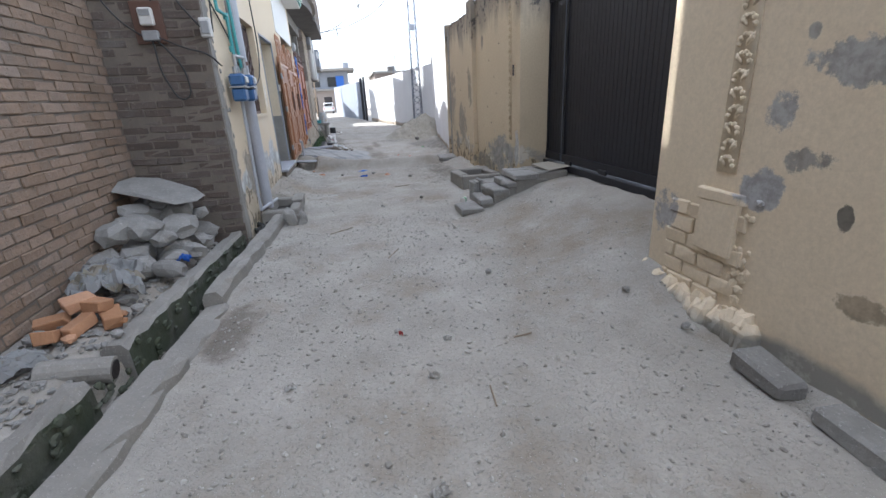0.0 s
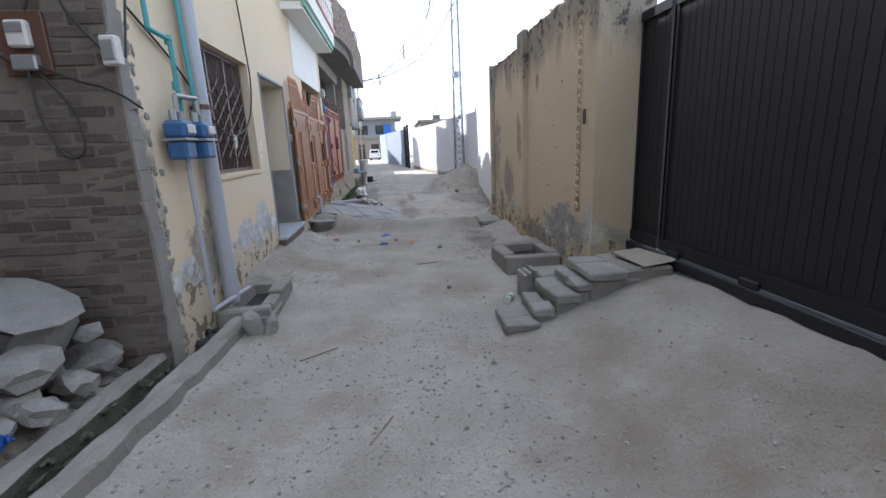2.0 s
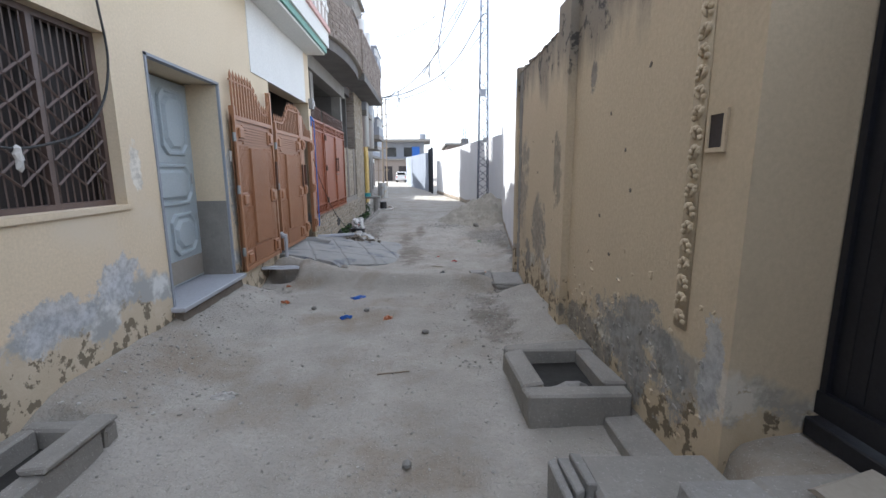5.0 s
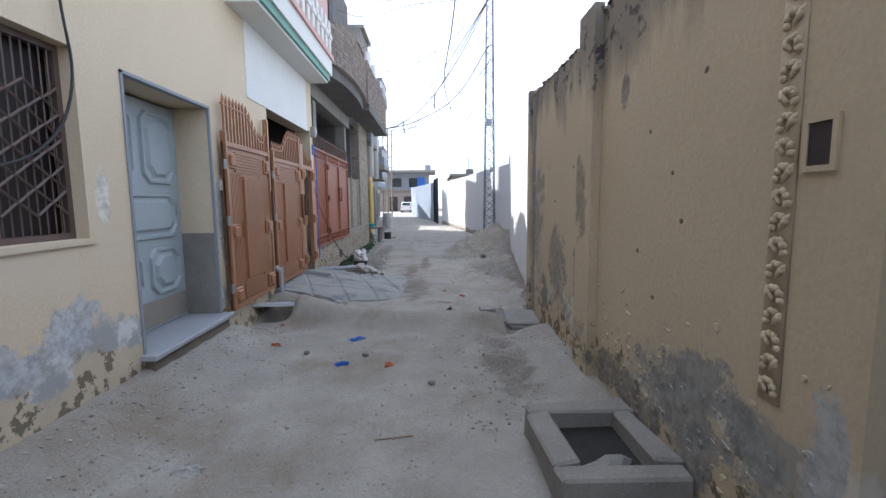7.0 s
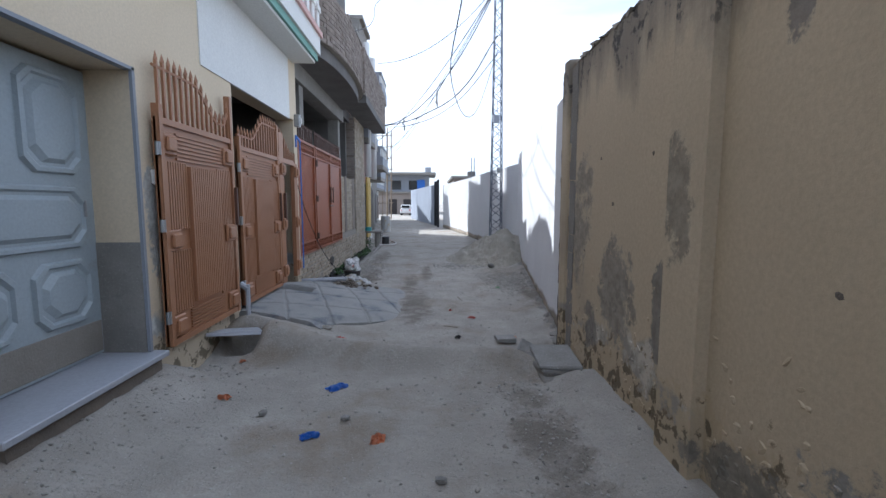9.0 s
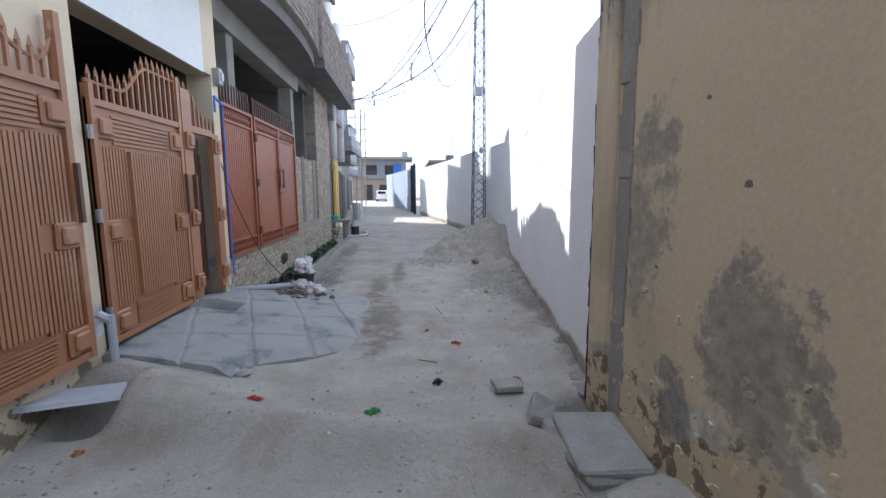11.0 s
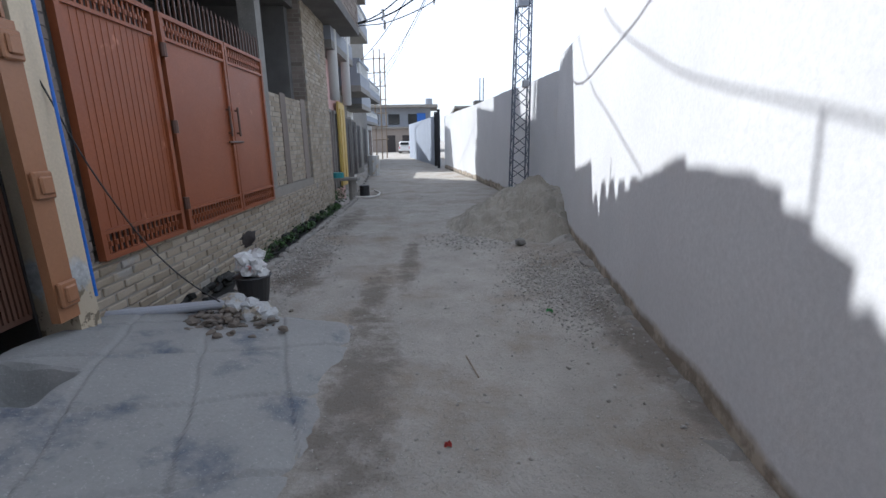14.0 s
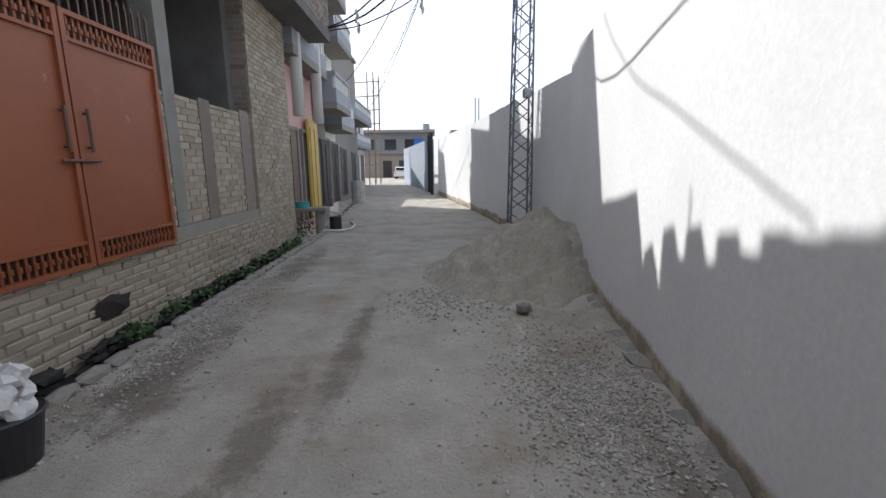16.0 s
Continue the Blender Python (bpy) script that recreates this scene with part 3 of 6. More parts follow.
part("reveal", boxes((-1.66, -1.235, 9.408, 9.44, 1.30, 2.58), (-1.66, -1.27, 8.11, 8.13, 0.4, 2.62), (-1.66, -1.27, 8.13, 9.42, 2.585, 2.62)), CREAM, door, "cream plastered reveal")
part("reveal", boxes((-1.66, -1.235, 9.400, 9.44, 0.43, 1.30), jig=0.003), CEMENT, door, "bare cement foot of the reveal")
part("kick_plate", boxes((-1.572, -1.562, 8.17, 9.39, 0.46, 0.70), bev=0.003), PALEMORTAR, door, "dusty tan kick plate")
part("door_sill", boxes((-1.60, -1.10, 8.08, 9.46, 0.385, 0.43), bev=0.006), PVC, door, "pale marble slab sill")
# Dark mortar tone imitates the shaded recess under the sill.
part("sill_base", boxes((-1.3, -1.14, 8.12, 9.42, 0.2, 0.385), jig=0.01), MORTAR, door)
part("bolt", rods(((-1.55, 9.3, 1.5), (-1.55, 9.3, 1.62), 0.012)), STEEL, door)
tagged(part("switch_box", boxes((F, F + 0.03, 9.56, 9.64, 1.75, 1.87), bev=0.005), PAPER), "small pale switch box on the house front", "switch")


# ---- brown ribbed gates with spear tops ----
def spear_top(bm, x, y, z0, z1, r=0.011):
    box(bm, x - r, x + r, y - r, y + r, z0, z1)
    rod(bm, (x, y, z1), (x, y, z1 + 0.07), 0.02, 4, 0.001)


def brown_leaf(name, y0, y1, z0, x, curve, label):
    """A ribbed steel leaf: stiles, rails, ribs, four bosses, a raised middle and a row of spears."""
    g = thing(name, label, "gate", group="brown gates")
    ztop = z0 + 1.86
    part("sheet", boxes((x - 0.02, x, y0, y1, z0, ztop)), BROWNGATE, g)
    part("frame", boxes((x - 0.03, x + 0.03, y0, y0 + 0.05, z0, ztop + 0.10), (x - 0.03, x + 0.03, y1 - 0.05, y1, z0, ztop + 0.44),
                        (x - 0.03, x + 0.025, y0 + 0.05, y1 - 0.05, z0, z0 + 0.05), (x - 0.03, x + 0.025, y0 + 0.05, y1 - 0.05, ztop - 0.05, ztop)), BROWNGATE, g)
    ribs = bmesh.new()
    m0, m1 = y0 + 0.30 * (y1 - y0), y0 + 0.72 * (y1 - y0)
    y = y0 + 0.07
    while y < y1 - 0.07:
        mid = m0 < y < m1
        d = 0.045 if mid else 0.018
        if mid:
            box(ribs, x, x + d, y, y + 0.024, z0 + 0.30, ztop - 0.36)
        else:
            for a, b in ((0.26, 0.78), (0.96, 1.52)):
                box(ribs, x, x + d, y, y + 0.022, z0 + a, z0 + b)
        y += 0.036
    part("rib", ribs, BROWNGATE, g)
    cross, upper = bmesh.new(), bmesh.new()
    for k in range(7):
        z = z0 + 0.07 + 0.026 * k
        box(cross, x, x + 0.016, m0 - 0.05, m1 + 0.05, z, z + 0.015)
        z = ztop - 0.32 + 0.034 * k
        box(upper, x, x + 0.016, y0 + 0.24, y1 - 0.24, z, z + 0.02)
    part("cross_rib", cross, BROWNGATE, g)
    part("cross_rib", upper, BROWNGATE, g)
    for yy in (y0 + 0.13, y1 - 0.13):
        for zz in (z0 + 0.15, z0 + 0.87, ztop - 0.20):
            part("boss", boxes((x, x + 0.03, yy - 0.095, yy + 0.095, zz - 0.09, zz + 0.09), (x + 0.025, x + 0.055, yy - 0.065, yy + 0.065, zz - 0.06, zz + 0.06), bev=0.012), BROWNGATE, g)
    n = int((y1 - y0) / 0.085)
    for i in range(n):
        y = y0 + 0.05 + (y1 - y0 - 0.1) * i / (n - 1)
        sp = bmesh.new()
        spear_top(sp, x, y, ztop, ztop + curve((y - y0) / (y1 - y0)))
        part("spear", sp, BROWNGATE, g)
    rail = bmesh.new()
    for i in range(24):
        a, b = i / 24, (i + 1) / 24
        rod(rail, (x, y0 + a * (y1 - y0), ztop + curve(a) - 0.05), (x, y0 + b * (y1 - y0), ztop + curve(b) - 0.05), 0.014, 5)
    part("top_rail", rail, BROWNGATE, g)
    for zz in (z0 + 0.25, ztop - 0.25, z0 + 1.0):
        part("hinge", rods(((x + 0.02, y0 - 0.02, zz - 0.05), (x + 0.02, y0 - 0.02, zz + 0.05), 0.022)), STEEL, g)
    part("pull", boxes((x + 0.03, x + 0.06, y1 - 0.03, y1, z0 + 0.95, z0 + 1.35)), DARKBROWN, g)
    return g


def swoop(s):
    return 0.17 + 0.27 * smooth(0.3, 0.62, s)


brown_leaf("gate_leaf", 9.55, 10.84, 0.42, -1.15, lambda s: 0.44 - 0.27 * smooth(0.45, 0.8, s) + 0.2 * smooth(0.88, 1, s), "brown ribbed steel gate leaf swung open against the wall")
brown_leaf("gate_leaf", 11.12, 12.42, 0.40, -1.20, swoop, "brown ribbed steel gate leaf with spear tops, closed")
wick = thing("wicket_gate", "brown steel wicket door standing ajar in the gate", "gate")
part("frame", boxes((-1.23, -1.17, 12.44, 12.62, 0.42, 2.62), (-1.23, -1.17, 13.12, 13.28, 0.42, 2.24), (-1.23, -1.17, 12.62, 13.12, 2.20, 2.27)), BROWNGATE, wick)
for i in range(9):
    y = 12.48 + i * 0.095
    sp = bmesh.new()
    spear_top(sp, -1.2, y, 2.25, 2.66 - 0.30 * smooth(12.5, 13.1, y))
    part("spear", sp, BROWNGATE, wick)
for zz in (0.6, 1.3, 2.1):
    for yy in (12.53, 13.20):
        part("boss", boxes((-1.17, -1.135, yy - 0.07, yy + 0.07, zz - 0.085, zz + 0.085), (-1.14, -1.115, yy - 0.045, yy + 0.045, zz - 0.055, zz + 0.055), bev=0.01), BROWNGATE, wick)
bm = boxes((-1.37, -1.34, 12.66, 13.12, 0.46, 2.18))
for i in range(13):
    box(bm, -1.34, -1.322, 12.68 + i * 0.034, 12.70 + i * 0.034, 0.5, 2.0)
part("inner_door", bm, DARKBROWN, wick, "dark brown ribbed inner door")
part("pull", boxes((-1.17, -1.13, 12.56, 12.59, 1.35, 1.75)), DARKBROWN, wick)
# Porch walls take the dark interior colour in place of real shade.
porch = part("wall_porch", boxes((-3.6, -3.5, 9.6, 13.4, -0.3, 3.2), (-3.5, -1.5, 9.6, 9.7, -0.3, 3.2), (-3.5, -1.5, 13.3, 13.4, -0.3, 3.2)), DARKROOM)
tagged(porch, "porch behind the brown gate, its dimness put into the colour", "wall", kind="structure")
tagged(part("gate_post_pipe", rods(((-1.08, 10.95, 0.05), (-1.08, 10.95, 0.68), 0.028), ((-1.08, 10.95, 0.64), (-1.15, 10.92, 0.70), 0.032)), PVC), "short grey pipe standing at the gate", "pipe")
mb = thing("electric_meter", "small pale electric meter box beside the brown gate", "meter")
part("case", boxes((F, F + 0.09, 13.36, 13.46, 2.85, 3.05), bev=0.01), STEEL, mb)
part("cover", boxes((F + 0.09, F + 0.11, 13.38, 13.44, 2.9, 3.0), bev=0.004), PAPER, mb)
bp = thing("water_pipe", "blue water pipe on the gate pillar", "pipe")
part("pipe", rods(((-1.15, 13.42, 0.5), (-1.15, 13.42, 2.62), 0.010), ((-1.15, 13.42, 2.62), (-1.15, 13.2, 2.68), 0.016), ((-1.15, 13.2, 2.68), (-1.15, 13.2, 2.5), 0.014)), BLUEPL, bp)

# ---- unfinished house with the orange gate ----
X2 = -1.36
h2 = part("wall_unfinished_house", boxes(
    (-1.62, X2, 13.5, 17.55, -0.3, 0.66), (-1.62, X2, 17.55, 22.0, -0.3, 0.80),
    (-1.62, X2 - 0.06, 17.6, 20.1, 0.80, 2.34), (-1.62, X2, 20.1, 22.0, 0.80, 4.35),
    (-1.62, X2, 13.5, 13.72, 0.66, 4.1)), PALEMORTAR)
tagged(h2, "unplastered brick house front, unfinished", "house wall", kind="structure")
part("beam", boxes((-1.66, -1.34, 13.5, 18.2, 3.78, 4.12), jig=0.01), CEMENT, h2, "grey concrete beam")
for y in (14.35, 17.75):
    part("column", boxes((-1.66, -1.40, y, y + 0.24, 0.6, 3.78), jig=0.006), CEMENT, h2, "bare concrete column")
# Darker strips, nearly flush, stand in for the shaded recessed slots.
part("pilaster", boxes((X2 - 0.06, X2 - 0.035, 18.5, 18.78, 0.80, 2.38)), OLDBRICK, h2)
part("pilaster", boxes((X2 - 0.06, X2 - 0.035, 19.72, 20.02, 0.80, 2.38)), OLDBRICK, h2)
# Room shade is put into the inner walls' dark colour.
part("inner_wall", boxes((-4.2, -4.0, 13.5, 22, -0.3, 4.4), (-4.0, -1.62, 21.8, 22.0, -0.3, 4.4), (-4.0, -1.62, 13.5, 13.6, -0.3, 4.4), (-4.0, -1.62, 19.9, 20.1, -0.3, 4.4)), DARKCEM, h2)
# The tall second box is unseen, set where its shadow ends the sunlit wall.
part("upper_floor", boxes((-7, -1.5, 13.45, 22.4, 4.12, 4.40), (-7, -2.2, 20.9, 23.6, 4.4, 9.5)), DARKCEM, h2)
# Flat near-black panel stands in for a doorway's shade.
part("doorway", boxes((-3.99, -3.95, 18.6, 19.5, 1.2, 2.9)), SHUTTERSHADE, h2)

og = thing("sheet_gate", "orange painted sheet steel double gate with spear tops", "gate")
for a, b in ((13.76, 14.90), (14.98, 16.28), (16.30, 17.50)):
    lf = part("leaf", boxes((-1.34, -1.32, a + 0.03, b - 0.03, 0.86, 2.52)), ORANGEGATE, og)
    part("frame", boxes((-1.35, -1.29, a, a + 0.05, 0.66, 2.74), (-1.35, -1.29, b - 0.05, b, 0.66, 2.74), (-1.35, -1.29, a + 0.05, b - 0.05, 0.66, 0.70),
                        (-1.35, -1.295, a + 0.05, b - 0.05, 0.86, 0.89), (-1.35, -1.29, a + 0.05, b - 0.05, 2.70, 2.74), (-1.35, -1.295, a + 0.05, b - 0.05, 2.5, 2.53)), ORANGEGATE, lf)
    for z0, z1 in ((0.70, 0.86), (2.53, 2.70)):
        bars = bmesh.new()
        y = a + 0.09
        while y < b - 0.06:
            box(bars, -1.33, -1.315, y, y + 0.022, z0, z1)
            rod(bars, (-1.312, y + 0.011, z0 + 0.06), (-1.312, y + 0.011, z0 + 0.10), 0.018, 6)
            y += 0.066
        part("grating", bars, ORANGEGATE, lf)
    # Near-black sheet takes the place of the shaded gap behind the bars.
    part("backing", boxes((-1.36, -1.352, a + 0.03, b - 0.03, 0.68, 2.72)), SHUTTERSHADE, lf, "dark sheet standing in for the shade behind the bars")
    if a < 14:
        ribs = bmesh.new()
        y = a + 0.08
        while y < b - 0.06:
            box(ribs, -1.32, -1.316, y, y + 0.012, 0.9, 2.5)
            y += 0.075
        part("rib", ribs, ORANGEGATE, lf)
    y = a + 0.05
    while y < b:
        sp = bmesh.new()
        spear_top(sp, -1.32, y, 2.74, 2.98, 0.009)
        part("spear", sp, DARKBROWN, lf)
        y += 0.10
for y in (16.18, 16.42):
    part("pull", rods(((-1.27, y, 1.62), (-1.27, y, 1.98), 0.014), ((-1.31, y, 1.66), (-1.27, y, 1.66), 0.012), ((-1.31, y, 1.94), (-1.27, y, 1.94), 0.012)), DARKBROWN, og)
part("bolt", rods(((-1.28, 16.1, 1.55), (-1.28, 16.5, 1.55), 0.014)), DARKBROWN, og)
for z in (0.95, 1.7, 2.4):
    part("hinge", rods(((-1.27, 14.94, z - 0.06), (-1.27, 14.94, z + 0.06), 0.03)), DARKBROWN, og)

b2 = thing("balcony", "rounded unplastered brick balcony, rough along its top", "balcony")
sl = bmesh.new()
plan = [(-1.4, 13.5)] + [(-1.4 + 0.72 * math.sin(math.pi * min(max(k / 24, 0), 1)) ** 0.22, 13.5 + 4.6 * k / 24) for k in range(1, 24)] + [(-1.4, 18.1)]
lo = [sl.verts.new((x, y, 4.10)) for x, y in plan]
hi = [sl.verts.new((x, y, 4.32)) for x, y in plan]
sl.faces.new(lo), sl.faces.new(hi)
for i in range(len(plan)):
    j = (i + 1) % len(plan)
    sl.faces.new((lo[i], lo[j], hi[j], hi[i]))
part("slab", sl, DARKCEM, b2, "dark concrete slab")
for i in range(len(plan) - 1):
    (xa, ya), (xb, yb) = plan[i], plan[i + 1]
    d = Vector((xb - xa, yb - ya, 0))
    top = (5.02, 5.08, 5.12, 5.2, 5.24, 5.22, 5.25, 5.25, 5.3, 5.28, 5.25, 5.22, 5.2, 5.22, 5.15, 5.25, 5.1, 5.3, 5.15, 5.35, 5.0, 5.3, 5.05, 5.3)[i]
    bm = bmesh.new()
    v = box(bm, 0, d.length, -0.10, 0.10, 4.32, top)
    bm.transform(Matrix.Translation((xa, ya, 0)) @ Matrix.Rotation(math.atan2(d.y, d.x), 4, "Z"))
    seg = part("parapet", bm, PALEMORTAR, b2)
    brick_field(seg, (xa + 0.1 * d.y / d.length, ya - 0.1 * d.x / d.length, 0), (d.x, d.y), d.length, 4.33, top, OLDBRICK, seed=20 + i, limit=0)
for y, h in ((13.9, 0.15), (17.0, 0.3)):
    part("rebar", rods(((-0.8, y, 5.2), (-0.78, y + 0.03, 5.4 + h), 0.012)), DARKSTEEL, b2)

b3 = thing("balcony", "brick balcony on a dark concrete slab", "balcony")
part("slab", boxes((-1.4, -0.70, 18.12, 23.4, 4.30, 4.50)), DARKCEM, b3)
pr = part("parapet", boxes((-0.86, -0.72, 18.0, 23.4, 4.5, 5.7), (-1.4, -0.86, 18.0, 18.14, 4.5, 5.7), (-1.4, -0.86, 23.26, 23.4, 4.5, 5.7)), PALEMORTAR, b3)
brick_field(pr, (-0.72, 18.0, 0), (0, 1), 5.4, 4.52, 5.7, OLDBRICK, seed=40, limit=0)
brick_field(pr, (-1.4, 18.0, 0), (1, 0), 0.68, 4.52, 5.7, OLDBRICK, seed=41, limit=0)

# ---- right side: near wall, black gate, pillar and ochre wall ----
wr = part("wall_ochre_near", boxes((2.04, 2.86, -5.0, 2.62, -0.3, 3.4)), NEARWALL)
tagged(wr, "yellow ochre plastered wall, chipped and patched", "wall", kind="structure")
R = 2.33
wo = part("wall_ochre", boxes((R, 2.86, 5.90, 6.55, -0.3, 3.30), (R, 2.62, 6.55, 8.02, -0.3, 2.98), (R, 2.62, 8.02, 10.30, -0.3, 2.86),
                              (R - 0.07, R, 7.98, 8.30, -0.3, 3.02), (2.42, 2.66, 10.30, 10.56, -0.3, 2.9)), OCHRE)
tagged(wo, "ochre plastered boundary wall with damp peeling patches", "wall", kind="structure")
part("wall_end", boxes((R - 0.03, 2.64, 10.16, 10.34, 0.05, 2.95), (R + 0.05, 2.66, 10.34, 10.58, 0.0, 2.95), jig=0.02, bev=0.012), OCHRE, wo, "cracked flaking wall end")
# Flat grey strip drawn where the wall has a dark recess.
strip = [(R - 0.006, R + 0.05, 9.98 + 0.03 * noise.noise((k * 0.8, 3, 0)), 10.13 + 0.02 * noise.noise((k * 0.9, 7, 0)), 0.12 + 0.17 * k, 0.29 + 0.17 * k) for k in range(16)]
part("joint_strip", boxes(*strip, jig=0.008), CEMENT, wo, "dark grey cement strip in place of the recess beside the wall end")
# Stacked near-black boxes paint in the crack's shade.
crack = [(R + 0.05, R + 0.075, 10.582, 10.60 + 0.012 * noise.noise((k * 0.9, 2, 0)), 0.05 + 0.14 * k, 0.19 + 0.14 * k) for k in range(20)]
part("crack", boxes(*crack, jig=0.006), SHUTTERSHADE, wo, "dark strip standing in for the shaded crack between the two walls")
for yy, zz in ((7.25, 2.0), (7.0, 1.75), (6.9, 1.5), (7.35, 1.3), (8.6, 1.9), (7.15, 1.05), (9.4, 1.95), (9.7, 1.2), (6.75, 2.2), (9.15, 1.6)):
    nick = bmesh.new()
    lumpy(nick, (R + 0.002, yy, zz), (0.012, random.uniform(.025, .05), random.uniform(.03, .05)), 0.35, 1)
    part("nick", nick, MORTAR, wo)
crest = bmesh.new()
for k in range(46):
    y = 6.3 + k * 0.088
    lumpy(crest, (R + 0.13, y, (2.98 if y < 8.02 else 2.87) + random.uniform(-.015, .015)), (0.32, 0.16, random.uniform(.05, .11)), 0.25, 1)
part("coping", crest, OCHRE, wo, "crumbling weathered wall top")


def moulding(x, y, w, z0, z1, parent):
    """A plaster scroll strip: leaf shapes curling to alternate sides."""
    bm = boxes((x - 0.008, x, y - w / 2, y + w / 2, z0, z1))
    k, z = 0, z0 + 0.04
    while z < z1 - 0.05:
        side = 1 if k % 2 else -1
        for j in range(5):
            a = j / 4 * 2.6
            lumpy(bm, (x - 0.012, y + side * w * 0.30 * math.cos(a), z + 0.045 * math.sin(a)), (0.022, 0.035, 0.034), 0.15, 1)
        lumpy(bm, (x - 0.012, y - side * w * 0.2, z + 0.02), (0.02, 0.025, 0.08), 0.15, 1, 0, (side * 0.6, 0))
        z += 0.088
        k += 1
    part("scroll_moulding", bm, parent.data.materials[0], parent, "moulded plaster scroll strip", True)


moulding(2.04, 2.06, 0.13, 1.02, 3.0, wr)
part("pilaster_stub", boxes((2.0, 2.04, 1.92, 2.18, 0.55, 0.86), (1.985, 2.04, 1.90, 2.2, 0.86, 0.92), jig=0.008, bev=0.006), NEARWALL, wr)
for row in range(6):
    z = 0.22 + row * 0.098
    y = 1.98 - 0.11 * (row % 2)
    while y < 2.42:
        w = random.uniform(0.16, 0.25)
        part("brick", boxes((2.026, 2.06, y, min(y + w, 2.46), z, z + 0.092), jig=0.008, bev=0.008), NEARWALL, wr)
        y += w + 0.012
base = bmesh.new()
for k in range(26):
    y = 1.72 + 0.036 * k
    lumpy(base, (2.02, y, 0.14 + random.uniform(-.02, .03)), (random.uniform(.12, .2), 0.12, random.uniform(.18, .30)), 0.2, 2)
part("plinth_bulge", base, NEARWALL, wr, "bulging crumbled foot of the wall")
rag_edge = bmesh.new()
for k in range(26):
    lumpy(rag_edge, (2.035, random.choice((1.84, 1.90)) + random.uniform(-.03, .03), random.uniform(0.2, 0.9)), (0.03, random.uniform(.03, .07), random.uniform(.04, .09)), 0.35, 1)
part("broken_edge", rag_edge, NEARWALL, wr, "broken plaster edge")
moulding(R, 6.26, 0.10, 0.85, 3.3, wo)
flake = bmesh.new()
for k in range(260):
    y = random.uniform(6.0, 10.1)
    lumpy(flake, (R + 0.003, y, 0.25 + abs(random.gauss(0, 0.36))), (0.020, random.uniform(.02, .075), random.uniform(.02, .08)), 0.4, 1, 0, (random.uniform(-.6, .6), 0))
part("plaster_flake", flake, OCHRE, wo, "curling flakes of ochre plaster")
tagged(wo.children[-1], kind="stuff")
bl = thing("socket_box", "empty recessed switch box in the ochre wall", "switch box")
part("rim", boxes((R - 0.012, R, 6.06, 6.19, 1.70, 1.72), (R - 0.012, R, 6.06, 6.19, 1.86, 1.88), (R - 0.012, R, 6.06, 6.08, 1.72, 1.86), (R - 0.012, R, 6.17, 6.19, 1.72, 1.86)), OCHRE, bl)
# Near-black plate gives the shallow box the shade of an empty recess.
part("back", boxes((R - 0.006, R - 0.001, 6.08, 6.17, 1.72, 1.86)), SHUTTERSHADE, bl)

G = 2.75
gate = thing("sheet_gate", "tall black corrugated steel gate, closed", "gate")
for a, b in ((2.60, 5.40), (5.455, 5.89)):
    lf = part("leaf", boxes((G, G + 0.02, a, b, 0.64, 2.62)), BLACKGATE, gate)
    ribs = bmesh.new()
    y = a + 0.04
    while y < b - 0.03:
        box(ribs, G - 0.003, G, y, y + 0.03, 0.72, 2.56)
        y += 0.075
    part("rib", ribs, BLACKGATE, lf)
    part("frame", boxes((G - 0.03, G + 0.02, a, b, 0.60, 0.70), (G - 0.03, G + 0.02, a, b, 2.56, 2.64), (G - 0.02, G + 0.02, a, a + 0.03, 0.70, 2.56), (G - 0.02, G + 0.02, b - 0.03, b, 0.70, 2.56)), BLACKGATE, lf)
part("threshold", boxes((G - 0.07, G + 0.06, 2.6, 5.89, 0.50, 0.585), bev=0.006), BLACKGATE, gate)
for y in (3.1, 4.3, 5.1):
    part("roller", boxes((G - 0.06, G - 0.03, y, y + 0.16, 0.585, 0.64), bev=0.008), BLACKGATE, gate)
part("bolt", rods(((G - 0.03, 3.3, 0.74), (G - 0.03, 3.3, 0.92), 0.012)), STEEL, gate)

# ---- long white wall bending away ----
wl_pts = [(2.47, 10.57), (3.66, 19.2), (3.42, 22.4), (2.9, 28.0), (1.92, 35.6)]
tops = ((2.82, 3.06), (2.80, 2.82), (2.85, 2.85), (2.85, 2.85))
ww = thing("wall_white", "tall whitewashed boundary wall, dirty along its foot", "wall", kind="structure")
for (a, b), top in zip(zip(wl_pts, wl_pts[1:]), tops):
    d = Vector((b[0] - a[0], b[1] - a[1], 0))
    bm = bmesh.new()
    n = 24
    for k in range(n):
        box(bm, d.length * k / n, d.length * (k + 1) / n, -0.22, 0, -0.4, top[0] + (top[1] - top[0]) * k / n + 0.015 * noise.noise((k * 0.7, a[1], 0)))
    bmesh.ops.remove_doubles(bm, verts=bm.verts[:], dist=0.0005)
    bm.transform(Matrix.Translation((*a, 0)) @ Matrix.Rotation(math.atan2(d.y, d.x), 4, "Z"))
    part("panel", bm, WHITEWALL, ww)
foot = bmesh.new()
for k in range(30):
    y = 10.7 + k * 0.25
    x = 2.47 + 0.139 * (y - 10.57)
    lumpy(foot, (x - 0.04, y, 0.02), (random.uniform(.14, .26), 0.3, random.uniform(.12, .3)), 0.25, 1)
tagged(part("wall_footing", foot, CEMENT), "crumbling grey footing along the white wall", "footing", kind="structure")
wg = thing("sheet_gate", "dark grey steel gate in the white wall", "gate")
